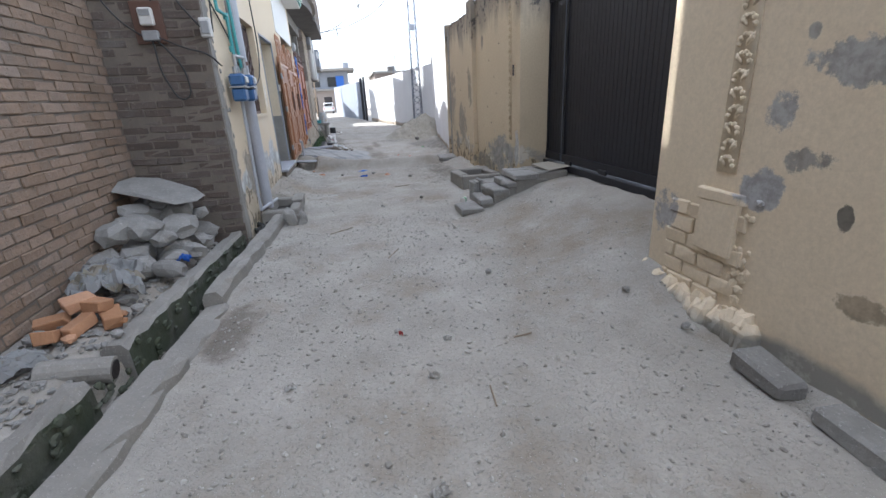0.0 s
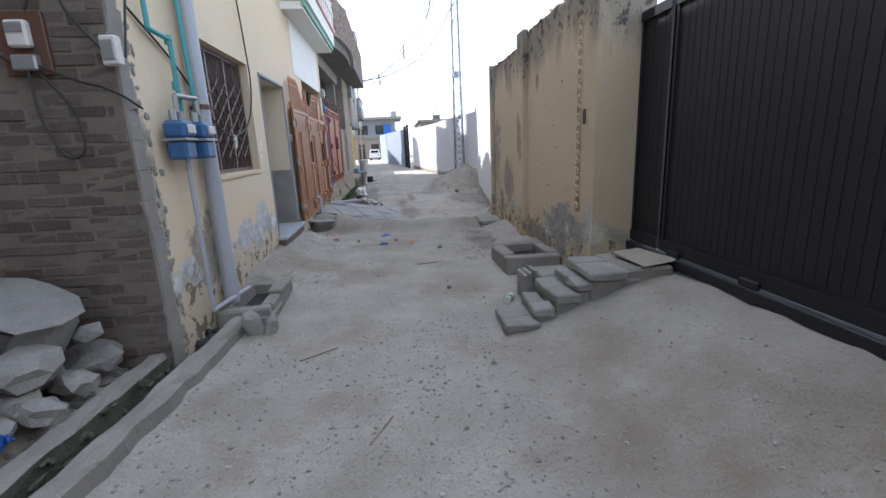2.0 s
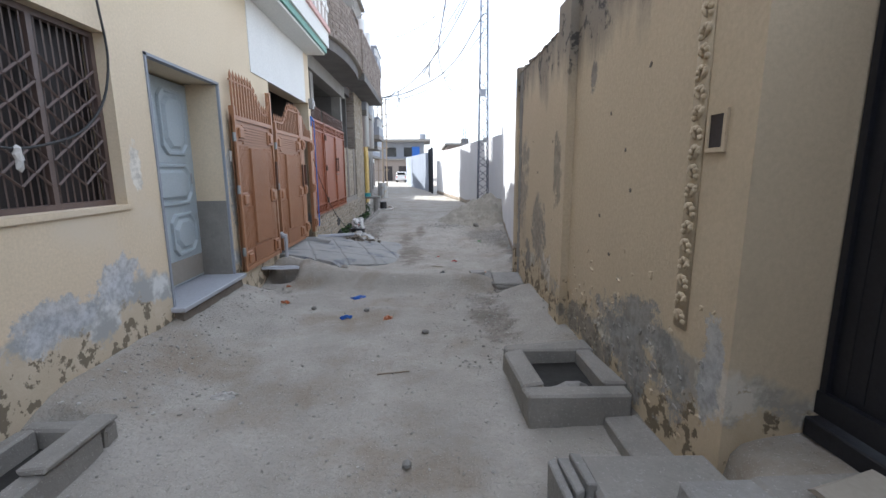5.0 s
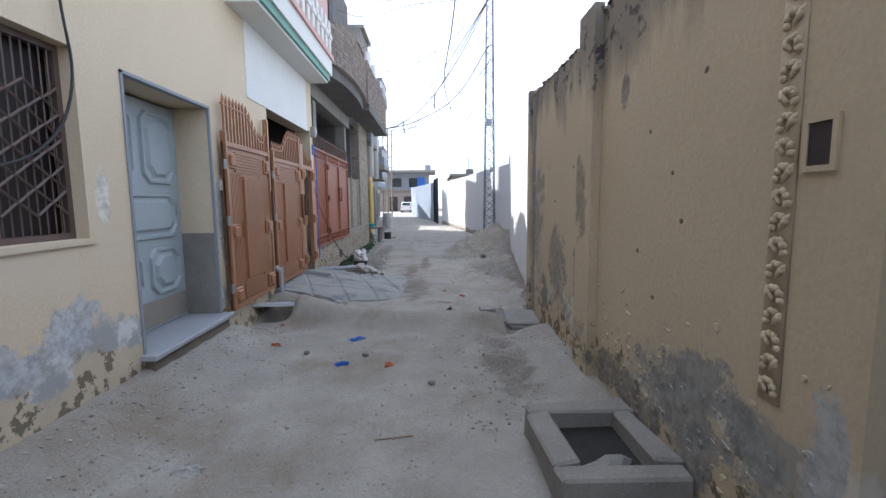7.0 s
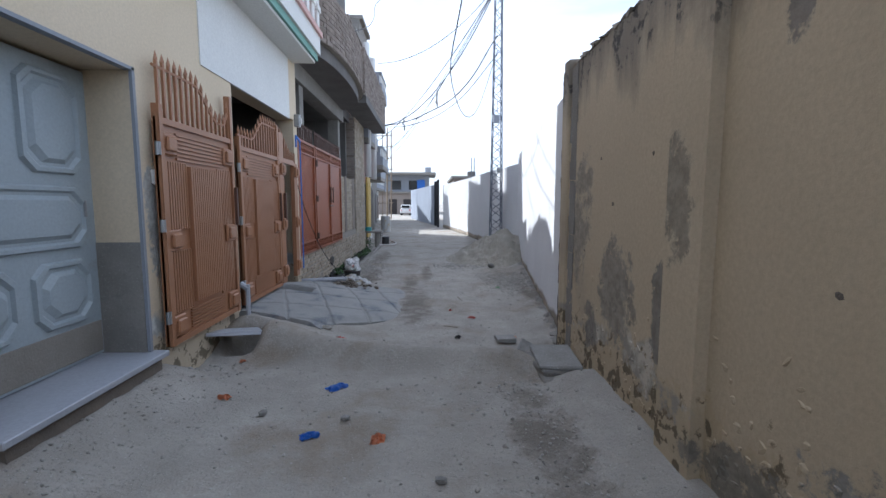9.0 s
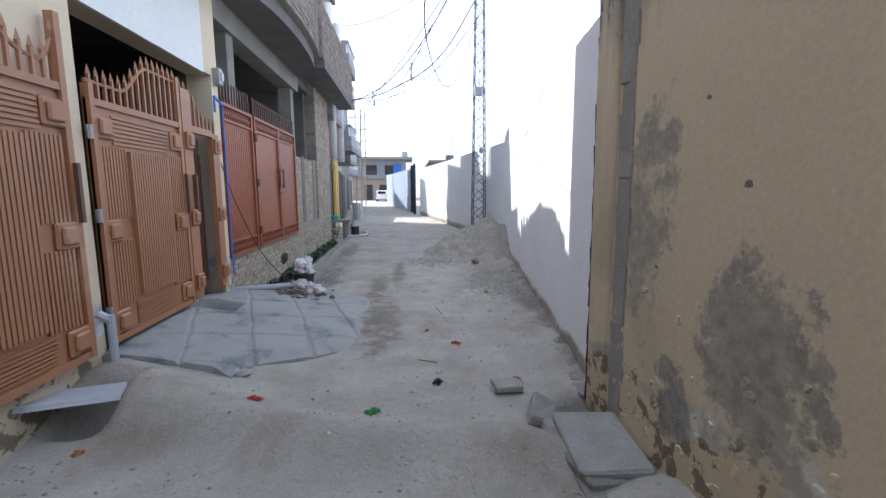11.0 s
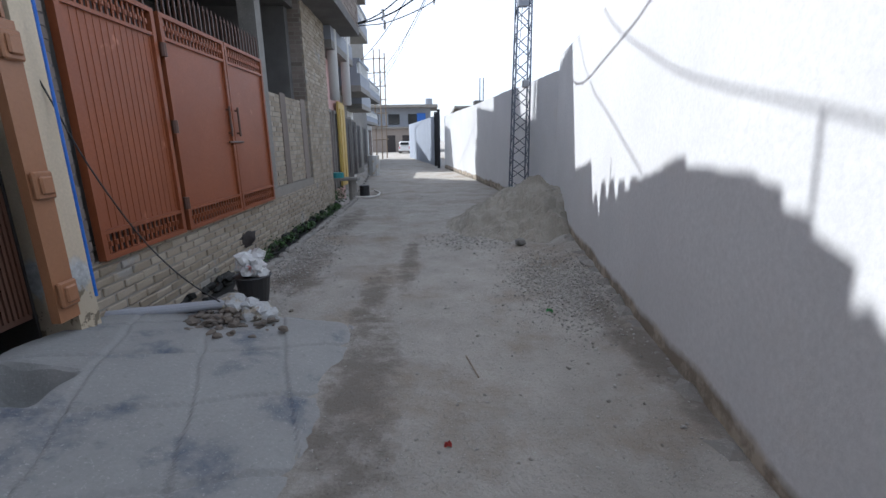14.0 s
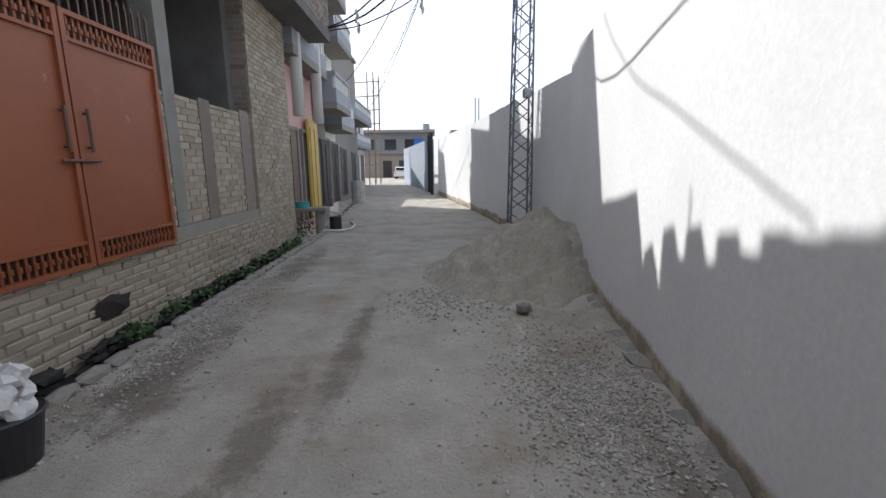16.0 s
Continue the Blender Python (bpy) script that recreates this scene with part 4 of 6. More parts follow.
part("leaf", boxes((1.55, 1.62, 35.7, 38.0, 0.05, 3.0), bev=0.01), BLUEGREY, wg)
part("frame", boxes((1.50, 1.66, 35.6, 35.75, 0.0, 3.2), (1.35, 1.55, 37.9, 38.1, 0.0, 3.2)), BLACKGATE, wg)
w3 = thing("wall_blue_grey", "blue-grey painted boundary wall with shade put into its tone", "wall", kind="structure")
for a, b in (((1.5, 38.0), (-0.95, 53.0)),):
    d = Vector((b[0] - a[0], b[1] - a[1], 0))
    bm = bmesh.new()
    box(bm, 0, d.length, -0.22, 0, -0.4, 3.0)
    bm.transform(Matrix.Translation((*a, 0)) @ Matrix.Rotation(math.atan2(d.y, d.x), 4, "Z"))
    part("panel", bm, PALEBLUE, w3)


# ---- lattice pole ----
pole = thing("lattice_pole", "grey steel lattice electricity pole behind a sand heap", "pole")
px, py = 3.22, 20.6


def pole_w(z):
    return 0.19 - 0.010 * z


for sx, sy in ((-1, -1), (1, -1), (1, 1), (-1, 1)):
    part("leg", rods(((px + sx * pole_w(0), py + sy * pole_w(0), -0.2), (px + sx * pole_w(10), py + sy * pole_w(10), 10), 0.022), seg=4), DARKSTEEL, pole)
br = bmesh.new()
z, k = 0.1, 0
while z < 9.8:
    w0, w1 = pole_w(z), pole_w(z + 0.26)
    c0 = [(px + sx * w0, py + sy * w0, z) for sx, sy in ((-1, -1), (1, -1), (1, 1), (-1, 1))]
    c1 = [(px + sx * w1, py + sy * w1, z + 0.26) for sx, sy in ((-1, -1), (1, -1), (1, 1), (-1, 1))]
    for i in range(4):
        j = (i + 1) % 4
        rod(br, c0[i] if k % 2 else c0[j], c1[j] if k % 2 else c1[i], 0.011, 4)
    z += 0.26
    k += 1
part("brace", br, DARKSTEEL, pole)
part("meter_box", boxes((px - 0.16, px + 0.05, py - 0.28, py - 0.15, 4.2, 4.45), bev=0.01), BLUEGREY, pole)
part("lamp_fitting", boxes((px - 0.02, px + 0.12, py - 0.26, py - 0.14, 2.62, 2.78), bev=0.02), STEEL, pole)

# ---- cables across the sky ----
def sagging(a, b, drop, r=0.012, label="black overhead cable sagging above the lane"):
    a, b = Vector(a), Vector(b)
    cable("overhead_cable", [a.lerp(b, k / 8) - Vector((0, 0, drop * 4 * (k / 8) * (1 - k / 8))) for k in range(9)], r, RUBBER, label)


top = (px, py, 8.6)
for b, drop, r in (((-0.75, 23.3, 4.6), 1.0, 0.016), ((-0.7, 21.0, 6.2), 0.6, 0.010), ((-3.0, 36, 5.5), 0.8, 0.016),
                   ((-3.4, 45, 6.0), 1.2, 0.012), ((-4.4, 54, 6.5), 1.0, 0.012), ((-3.5, 46, 5.0), 0.9, 0.012)):
    sagging(top, b, drop, r)
sagging((4.5, 28.0, 4.0), (px, py, 5.0), 0.2, 0.008)
for pts, r in (([(1.8, -4, 9), (1.6, 6, 6.3), (1.5, 12.3, 4.75), (1.5, 16, 4.25), (2.3, 19, 4.2), (3.2, 20.5, 6.5)], 0.011),
               ([(3.2, 20.6, 8.6), (-0.3, 19.7, 7.7), (-0.5, 18.3, 6.5), (-0.5, 17.2, 5.9), (-0.62, 15.9, 5.3)], 0.009),
               ([(3.2, 20.6, 8.7), (-0.2, 18.4, 7.5), (-0.5, 15.9, 6.08), (-0.6, 13.3, 5.15)], 0.009),
               ([(3.2, 20.6, 8.9), (-0.2, 17.2, 7.4), (-0.5, 15.0, 6.27), (-0.6, 13.3, 5.6)], 0.008),
               ([(-0.72, 23.35, 4.6), (-0.1, 23, 4.65), (0.85, 21.8, 4.75), (2.0, 21, 5.3), (3.2, 20.6, 7.0)], 0.018),
               ([(-0.72, 23.35, 4.55), (0.3, 22.6, 4.5), (1.8, 21.6, 5.0), (3.2, 20.6, 6.4)], 0.012)):
    cable("overhead_cable", pts, r, RUBBER, "black overhead cable looping to the lattice pole")
for end_, drop, k, size in (((-3.4, 45, 6.0), 1.2, 0.28, 0.15), ((-0.75, 23.3, 4.6), 1.0, 0.8, 0.09)):
    at = Vector(top).lerp(Vector(end_), k) - Vector((0, 0, drop * 4 * k * (1 - k)))
    rag = bmesh.new()
    for j in range(5):
        lumpy(rag, at + Vector((random.uniform(-.03, .03), 0, -size * j)), (size * 0.8, size * 0.4, size * 1.7), 0.45, 1)
    tagged(part("rag", rag, SACK), "tattered rag hanging from an overhead cable", "rag")


# ---- far houses along the lane ----
def far_house(y0, y1, height, colour, label, storeys, jut=0.7, gate=None, rail=WHITEP, balcony=BLUEGREY):
    h = thing("house", label, "house")
    x0, x1 = left_line(y0) - 0.05, left_line(y1) - 0.05
    xm = min(x0, x1)
    part("wall", boxes((xm - 5, xm, y0, y1, -0.3, height)), colour, h)
    part("roof", boxes((xm - 5.1, xm + 0.15, y0 - 0.02, y1 + 0.02, height, height + 0.15)), CEMENT, h)
    st = height / storeys
    for s in range(storeys):
        z = s * st
        if s == 0:
            n = max(2, int((y1 - y0) / 2.2))
            for k in range(n):
                yy = y0 + (k + 0.2) * (y1 - y0) / n
                d = part("door", boxes((xm, xm + 0.05, yy, yy + 1.1, 0.15, 2.35), (xm + 0.05, xm + 0.07, yy + 0.1, yy + 0.5, 0.4, 2.2), (xm + 0.05, xm + 0.07, yy + 0.6, yy + 1.0, 0.4, 2.2)), (gate or DARKBROWN) if k % 2 == 0 else SHUTTERSHADE, h)
                part("frame", boxes((xm, xm + 0.08, yy - 0.08, yy, 0.15, 2.43), (xm, xm + 0.08, yy + 1.1, yy + 1.18, 0.15, 2.43), (xm, xm + 0.08, yy, yy + 1.1, 2.35, 2.43)), CEMENT, d)
        else:
            bal = part("balcony", boxes((xm, xm + jut, y0 + 0.1, y1 - 0.1, z, z + 0.18)), CEMENT, h)
            part("parapet", boxes((xm + jut - 0.1, xm + jut, y0 + 0.1, y1 - 0.1, z + 0.18, z + 0.55), (xm + jut - 0.1, xm + jut, y0 + 0.1, y1 - 0.1, z + 0.9, z + 1.0),
                                  (xm, xm + jut - 0.1, y0 + 0.1, y0 + 0.2, z + 0.18, z + 1.0)), balcony, bal)
            bb = bmesh.new()
            yy = y0 + 0.2
            while yy < y1 - 0.2:
                box(bb, xm + jut - 0.09, xm + jut - 0.02, yy, yy + 0.08, z + 0.55, z + 0.9)
                yy += 0.22
            part("balustrade", bb, rail, bal)
            for k in range(max(1, int((y1 - y0) / 2))):
                yy = y0 + 0.5 + 2 * k
                w = part("window", boxes((xm, xm + 0.03, yy, yy + 1.0, z + 0.9, z + 2.1)), GLASSY, h)
                part("frame", boxes((xm, xm + 0.06, yy - 0.06, yy, z + 0.84, z + 2.16), (xm, xm + 0.06, yy + 1.0, yy + 1.06, z + 0.84, z + 2.16), (xm, xm + 0.06, yy, yy + 1, z + 0.84, z + 0.9), (xm, xm + 0.06, yy, yy + 1, z + 2.1, z + 2.16)), WHITEP, w)
    return h


h4 = far_house(22.05, 25.2, 7.6, PINK, "pink house with white columns and a yellow gate", 2, 0.5, DARKBROWN)
for y in (22.6, 24.3):
    part("column", rods(((-1.3, y, 2.6), (-1.3, y, 7.4), 0.13), seg=12), WHITEP, h4, "round white column", True)
part("gate", boxes((-1.62, -1.56, 24.2, 25.1, 0.2, 2.7), (-1.56, -1.53, 24.3, 24.6, 0.4, 2.5), (-1.56, -1.53, 24.7, 25.0, 0.4, 2.5)), YELLOWP, h4, "yellow gate leaf")
far_house(25.25, 27.6, 9.3, CEMENT, "tall grey house with stacked jutting balconies", 3, 0.9, SHUTTERSHADE)
far_house(27.65, 30.3, 8.2, WHITEP, "whitewashed house with jutting balconies", 3, 0.8, DARKBROWN)
far_house(30.35, 36.5, 3.3, CEMENT, "low grey cement house with two doors", 1)
far_house(36.55, 42.5, 8.0, CEMENT, "grey house with a long balcony", 2, 1.0, SHUTTERSHADE)
far_house(42.55, 50.0, 5.6, WHITEP, "white two-storey house beside the scaffold", 2, 0.6)

end = thing("house", "two-storey grey house with a brick ground floor closing the lane", "house")
part("wall", boxes((-12, 1.6, 74, 82, -0.3, 3.3)), OLDBRICK, end)
part("wall", boxes((-12, 1.0, 75.2, 82, 3.3, 6.0)), BLUEGREY, end)
part("roof", boxes((-12.4, 2.0, 73.2, 82, 6.0, 6.35), (-12.2, 1.8, 73.6, 82, 3.2, 3.45)), CEMENT, end)
for x in (-9, -5.2, -3.0, -0.6):
    part("door" if x == -5.2 else "window", boxes((x, x + 1.2, 73.94, 74.02, 0.0 if x == -5.2 else 1.0, 2.3)), SHUTTERSHADE, end)
for x in (-8, -5, -2.2):
    part("window", boxes((x, x + 1.6, 75.12, 75.22, 3.8, 5.2)), GLASSY, end)
part("shutter", boxes((-0.9, 0.3, 75.0, 75.12, 3.6, 5.3)), BLUEPL, end, "blue shutter")
part("tank", rods(((0.8, 76, 6.35), (0.8, 76, 7.3), 0.5), seg=14), BLUEGREY, end)
for i in range(7):
    x = -30 + 8 * i + (20 if i > 3 else 0)
    bk = thing("house", "distant pale flat-roofed house beyond the wall", "house")
    hh = 3.6 + (i * 7 % 4) * 0.8
    part("wall", boxes((x, x + 7, 84 + 3 * (i % 3), 94, -0.3, hh)), (PALEBRICK, CEMENT, OLDBRICK)[i % 3], bk)
    part("roof", boxes((x - 0.3, x + 7.3, 83.7 + 3 * (i % 3), 94, hh, hh + 0.25)), CEMENT, bk)
    for k in range(2):
        part("window", boxes((x + 1 + 3 * k, x + 2.2 + 3 * k, 83.9 + 3 * (i % 3), 84.05 + 3 * (i % 3), 1.6, 2.8)), GLASSY, bk)

# houses and rods that show above the long wall
bh = thing("house", "flat-roofed brick house behind the long wall", "house")
part("wall", boxes((3.2, 9, 46, 56, -0.3, 3.9)), OLDBRICK, bh)
part("roof", boxes((3.0, 9.2, 45.8, 56, 3.9, 4.1)), CEMENT, bh)
part("tank", boxes((4.6, 5.3, 47, 48, 4.1, 4.6), bev=0.05), DARKCEM, bh)
rb = thing("rebar_column", "bundle of rebar rods standing above the wall", "rebar")
for dx, dy in ((0, 0), (0.15, 0), (0, 0.15), (0.15, 0.15)):
    part("rod", rods(((3.4 + dx, 31 + dy, 0), (3.4 + dx, 31 + dy, 4.2), 0.016), seg=5), DARKSTEEL, rb)

sc = thing("scaffold", "wooden pole scaffold in front of a far house", "scaffold")
for x, y in ((-3.7, 50), (-3.2, 50), (-3.1, 53), (-3.55, 53), (-2.95, 51.5)):
    part("upright", rods(((x, y, -0.1), (x + 0.1, y, 9.0), 0.05), seg=6), WOOD, sc)
for k in range(7):
    part("ledger", rods(((-4.8, 50 + 0.1 * (k % 3), 1.6 + 1.1 * k), (-2.6, 50, 1.7 + 1.1 * k), 0.04), seg=6), WOOD, sc)

# ---- small white car far off ----
car = thing("car", "small white hatchback parked at the lane's end", "car")
cx, cy = -3.0, 66.0
part("body", boxes((cx, cx + 1.5, cy, cy + 3.3, 0.3, 0.85), (cx + 0.08, cx + 1.42, cy + 0.1, cy + 2.6, 0.85, 1.0), bev=0.08), CARWHITE, car)
cabin = boxes((cx + 0.1, cx + 1.4, cy + 0.1, cy + 2.4, 1.0, 1.45), bev=0.12)
part("cabin", cabin, CARWHITE, car)
part("rear_window", boxes((cx + 0.22, cx + 1.28, cy + 0.07, cy + 0.11, 1.05, 1.36)), GLASSY, car)
for dx in (0.08, 1.28):
    part("tail_light", boxes((cx + dx, cx + dx + 0.14, cy - 0.02, cy + 0.02, 0.6, 0.82)), REDPL, car)
    for dy in (0.5, 2.6):
        part("wheel", rods(((cx + dx - 0.05, cy + dy, 0.28), (cx + dx + 0.15, cy + dy, 0.28), 0.28), seg=16), RUBBER, car)


# ---- clutter on the near left: drain, kerbs, rubble ----
def drain_mid(y):
    return -1.34 + 0.075 * (y - 2.7)


def kerb(name, y0, y1, side, w, z0, z1, label, material=CEMENT):
    """A rough cast kerb that follows the drain on one side."""
    bm = bmesh.new()
    n = max(3, int((y1 - y0) / 0.12))
    rings = []
    for k in range(n + 1):
        y = y0 + (y1 - y0) * k / n
        x = drain_mid(y) + side * 0.095
        o = x + side * w
        j = lambda s=0.012: random.uniform(-s * 1.6, s * 1.6)
        rings.append([bm.verts.new((x + j(), y, z0)), bm.verts.new((x + j(0.008), y, z1 - 0.03 + j())), bm.verts.new((x + side * 0.025, y, z1 + j(0.008))),
                      bm.verts.new((o - side * 0.03 + j(), y, z1 + j(0.008))), bm.verts.new((o + j(), y, z1 - 0.04 + j())), bm.verts.new((o + j(), y, z0))])
    for a, b in zip(rings, rings[1:]):
        for i in range(5):
            bm.faces.new((a[i], a[i + 1], b[i + 1], b[i])).material_index = 1 if i == 0 else 0
    bm.faces.new(rings[0]), bm.faces.new(rings[-1])
    ob = part(name, bm, material)
    ob.data.materials.append(MOSS)
    return tagged(ob, label, "kerb", "drain kerbs")


kerb("drain_kerb", 2.62, 5.12, -1, 0.15, -0.3, 0.205, "long grey concrete kerb with mossy inner side beside the drain")
kerb("drain_kerb", -1.0, 2.28, -1, 0.14, -0.3, 0.20, "broken mossy concrete kerb at the drain")
kerb("drain_kerb", 2.48, 3.24, 1, 0.20, -0.3, 0.115, "low kerb remnant crusted with earth beside the drain")
kerb("drain_kerb", 3.25, 5.62, 1, 0.13, -0.3, 0.215, "worn grey concrete kerb between lane and drain")
kerb("drain_kerb", -1.0, 2.45, 1, 0.20, -0.3, 0.17, "broad broken concrete kerb beside the drain")
moss = bmesh.new()
for k in range(170):
    y = random.uniform(1.0, 5.2)
    lumpy(moss, (drain_mid(y) - 0.09, y, random.uniform(-0.12, 0.17)), (0.03, random.uniform(.03, .1), random.uniform(.02, .06)), 0.35, 1)
tagged(part("moss", moss, MOSS), "dark green moss on the drain wall", "moss", kind="stuff")
wat = bmesh.new()
vs = []
for k in range(30):
    y = -1 + 7.4 * k / 29
    vs.append((wat.verts.new((drain_mid(y) - 0.13, y, -0.10)), wat.verts.new((drain_mid(y) + 0.13, y, -0.10))))
for a, b in zip(vs, vs[1:]):
    wat.faces.new((a[0], a[1], b[1], b[0]))
tagged(part("drain_water", wat, MUDANDSHADE), "black stagnant water in the open drain", "water", kind="structure")
pipe = bmesh.new()
rod(pipe, (-1.78, 2.42, 0.19), (-1.44, 2.46, 0.14), 0.075, 14)
tagged(part("pipe_stub", pipe, CEMENT, smooth=False), "broken clay pipe end opening into the drain", "pipe")
# Near-black disc on the capped end imitates the bore's shade.
tagged(part("pipe_mouth", rods(((-1.445, 2.46, 0.141), (-1.436, 2.461, 0.14), 0.055), seg=14), SHUTTERSHADE), "dark disc standing in for the shaded mouth of a clay pipe", "pipe")


def stone(at, size, turn=0.0, tilt=(0, 0), material=STONE, name="rubble_stone", label="broken grey concrete lump in the rubble pile", category="stone", group="rubble pile", rough=0.22):
    bm = bmesh.new()
    lumpy(bm, (0, 0, 0), size, rough, 2 if max(size) > 0.2 else 1, turn, tilt)
    ob = part(name, bm, material)
    ob.location = at
    return tagged(ob, label, category, group)


random.seed(11)
for x, y, z, s in ((-1.98, 4.75, .32, .34), (-1.62, 4.82, .30, .26), (-1.80, 4.50, .34, .36), (-1.56, 4.52, .28, .24), (-1.98, 4.32, .34, .32), (-1.72, 4.22, .30, .30), (-1.52, 4.22, .27, .20),
                   (-1.90, 4.02, .34, .30), (-1.62, 3.98, .28, .24), (-2.04, 3.80, .34, .26), (-1.80, 3.78, .30, .26), (-1.56, 3.74, .27, .18), (-1.72, 4.62, .56, .34), (-1.98, 4.45, .60, .32),
                   (-1.62, 4.32, .50, .24), (-1.86, 4.12, .56, .30), (-1.66, 4.02, .46, .20), (-2.0, 4.0, .56, .26), (-1.84, 4.70, .66, .30), (-1.58, 4.74, .50, .2), (-2.02, 4.72, .62, .26)):
    stone((x, y, z), (s * random.uniform(.9, 1.4), s * random.uniform(.8, 1.2), s * random.uniform(.55, .8)), random.uniform(0, 3), (random.uniform(-.4, .4), random.uniform(-.4, .4)))
sl = bmesh.new()
lumpy(sl, (0, 0, 0), (0.80, 0.46, 0.085), 0.24, 2)
slab_ob = tagged(part("broken_slab", sl, STONE), "thin broken concrete slab lying across the rubble pile", "slab")
slab_ob.matrix_world = pose(-1.82, 4.56, 0.80, 8, 14, -12)
for k in range(22):
    x, y = random.uniform(-2.05, -1.52), random.uniform(2.7, 3.8)
    w = random.uniform(.05, .11)
    stone((x, y, 0.21 + w * 0.25), (w * 1.5, w, w * .7), random.uniform(0, 3), material=STONE if k % 3 else ORANGEBRICK, label="small rubble lump beside the drain" if k % 3 else "orange broken brick piece beside the drain")
for x, y, z, a in ((-1.98, 2.95, .26, .3), (-1.80, 2.88, .25, 1.2), (-1.66, 2.96, .25, 2.1), (-1.86, 3.06, .34, .8), (-1.74, 3.02, .32, 2.6), (-1.92, 2.78, .25, 1.8)):
    bm = boxes((-0.09, 0.09, -0.055, 0.055, -0.036, 0.036), jig=0.014, bev=0.006)
    ob = tagged(part("broken_brick", bm, ORANGEBRICK), "broken orange brick in a small heap", "brick", "broken bricks")
    ob.matrix_world = pose(x, y, z, random.uniform(-20, 20), random.uniform(-20, 20), math.degrees(a))


def crumpled(name, at, size, material, label, category, rough=0.35, turn=0.0, sub=2, group=""):
    """A flattened crumpled sheet with folds."""
    bm = bmesh.new()
    n = 9 if sub < 3 else 16
    off = random.uniform(0, 50)
    g = [[bm.verts.new((size[0] * (i / n - .5) * (1 + 0.2 * noise.noise((j * .6, off, 1))), size[1] * (j / n - .5) * (1 + 0.2 * noise.noise((i * .6, off, 2))),
                        size[2] * (0.5 + rough * 2.2 * noise.noise((i * .55 + off, j * .55, 0)) - 0.5 * ((i / n - .5) ** 2 + (j / n - .5) ** 2) * 3))) for i in range(n + 1)] for j in range(n + 1)]
    for j in range(n):
        for i in range(n):
            bm.faces.new((g[j][i], g[j][i + 1], g[j + 1][i + 1], g[j + 1][i]))
    bmesh.ops.solidify(bm, geom=bm.faces[:], thickness=0.003)
    ob = part(name, bm, material)
    ob.matrix_world = pose(*at, 0, 0, turn)
    return tagged(ob, label, category, group)


crumpled("sack", (-1.88, 3.48, 0.34), (0.46, 0.62, 0.20), SACK, "dusty pale blue-white plastic sack flung on the rubble", "sack", 0.22, 20, 3)
crumpled("sack", (-1.96, 2.42, 0.24), (0.26, 0.42, 0.10), SACK, "pale torn sack on the ground by the wall", "sack", 0.22, -30, 3)
crumpled("plastic_bag", (-1.50, 3.92, 0.30), (0.10, 0.09, 0.05), BLUEPL, "blue plastic scrap on the rubble", "litter", 0.5)

# ---- pipes, meters and cables on the house corner ----
dp = thing("drainpipe", "fat grey plastic drainpipe on the house front", "drainpipe")
part("pipe", rods(((-1.135, 5.97, 0.24), (-1.135, 5.97, 4.2), 0.066), seg=18), PVC, dp, smooth=False)
for z in (1.98, 3.3):
    part("clamp", rods(((-1.135, 5.97, z - 0.02), (-1.135, 5.97, z + 0.02), 0.072), ((-1.22, 5.97, z), (-1.19, 5.97, z), 0.015), seg=14), DARKBROWN, dp, "rusty clamp")


def gas_meter(y, x=-1.10):
    g = thing("gas_meter", "small blue gas meter on grey pipes", "gas meter", group="gas meters")
    part("lower_case", boxes((x - 0.07, x + 0.07, y - 0.09, y + 0.09, 1.56, 1.70), bev=0.02), BLUEMETER, g)
    part("upper_case", boxes((x - 0.075, x + 0.08, y - 0.10, y + 0.10, 1.71, 1.84), bev=0.025), BLUEMETER, g)
    part("flange", boxes((x - 0.08, x + 0.085, y - 0.105, y + 0.105, 1.695, 1.715), bev=0.004), STEEL, g)
    part("dial", boxes((x + 0.08, x + 0.10, y - 0.055, y + 0.055, 1.745, 1.81), bev=0.006), PAPER, g, "pale dial window")
    for d in (-0.06, 0.06):
        part("union", rods(((x, y + d, 1.84), (x, y + d, 1.91), 0.024), seg=10), STEEL, g)
    return g


gas_meter(5.42)
gas_meter(5.68, -1.06)
gp = thing("gas_pipe", "grey and teal gas pipes above the meters", "pipe")
part("grey_pipe", rods(((-1.10, 5.44, 1.90), (-1.10, 5.44, 2.02), 0.02), ((-1.10, 5.44, 2.02), (-1.06, 5.70, 2.02), 0.02), ((-1.06, 5.70, 2.02), (-1.06, 5.70, 1.90), 0.02)), STEEL, gp)
part("teal_pipe", rods(((-1.12, 5.56, 1.90), (-1.12, 5.56, 2.42), 0.018), ((-1.12, 5.56, 2.42), (-1.16, 5.36, 2.45), 0.018), ((-1.16, 5.36, 2.45), (-1.16, 5.36, 3.4), 0.018), ((-1.12, 5.82, 1.9), (-1.14, 5.80, 3.6), 0.018)), TEAL, gp, "teal plastic pipe")
part("riser", rods(((-1.15, 5.58, 0.30), (-1.12, 5.52, 1.56), 0.018), ((-1.15, 5.58, 0.30), (-1.05, 6.2, 0.30), 0.02)), PVC, gp)
for z in (2.1, 2.42, 2.8):
    part("joint", rods(((-1.13, 5.56 if z < 2.5 else 5.36, z - 0.03), (-1.13, 5.56 if z < 2.5 else 5.36, z + 0.03), 0.026), seg=10), TEAL, gp)

em = thing("electric_meter", "square pale electric meter on the sooty brick wall", "electric meter")
part("board", boxes((-1.82, -1.56, 4.965, 5.0, 2.10, 2.46), bev=0.006), DARKBROWN, em)
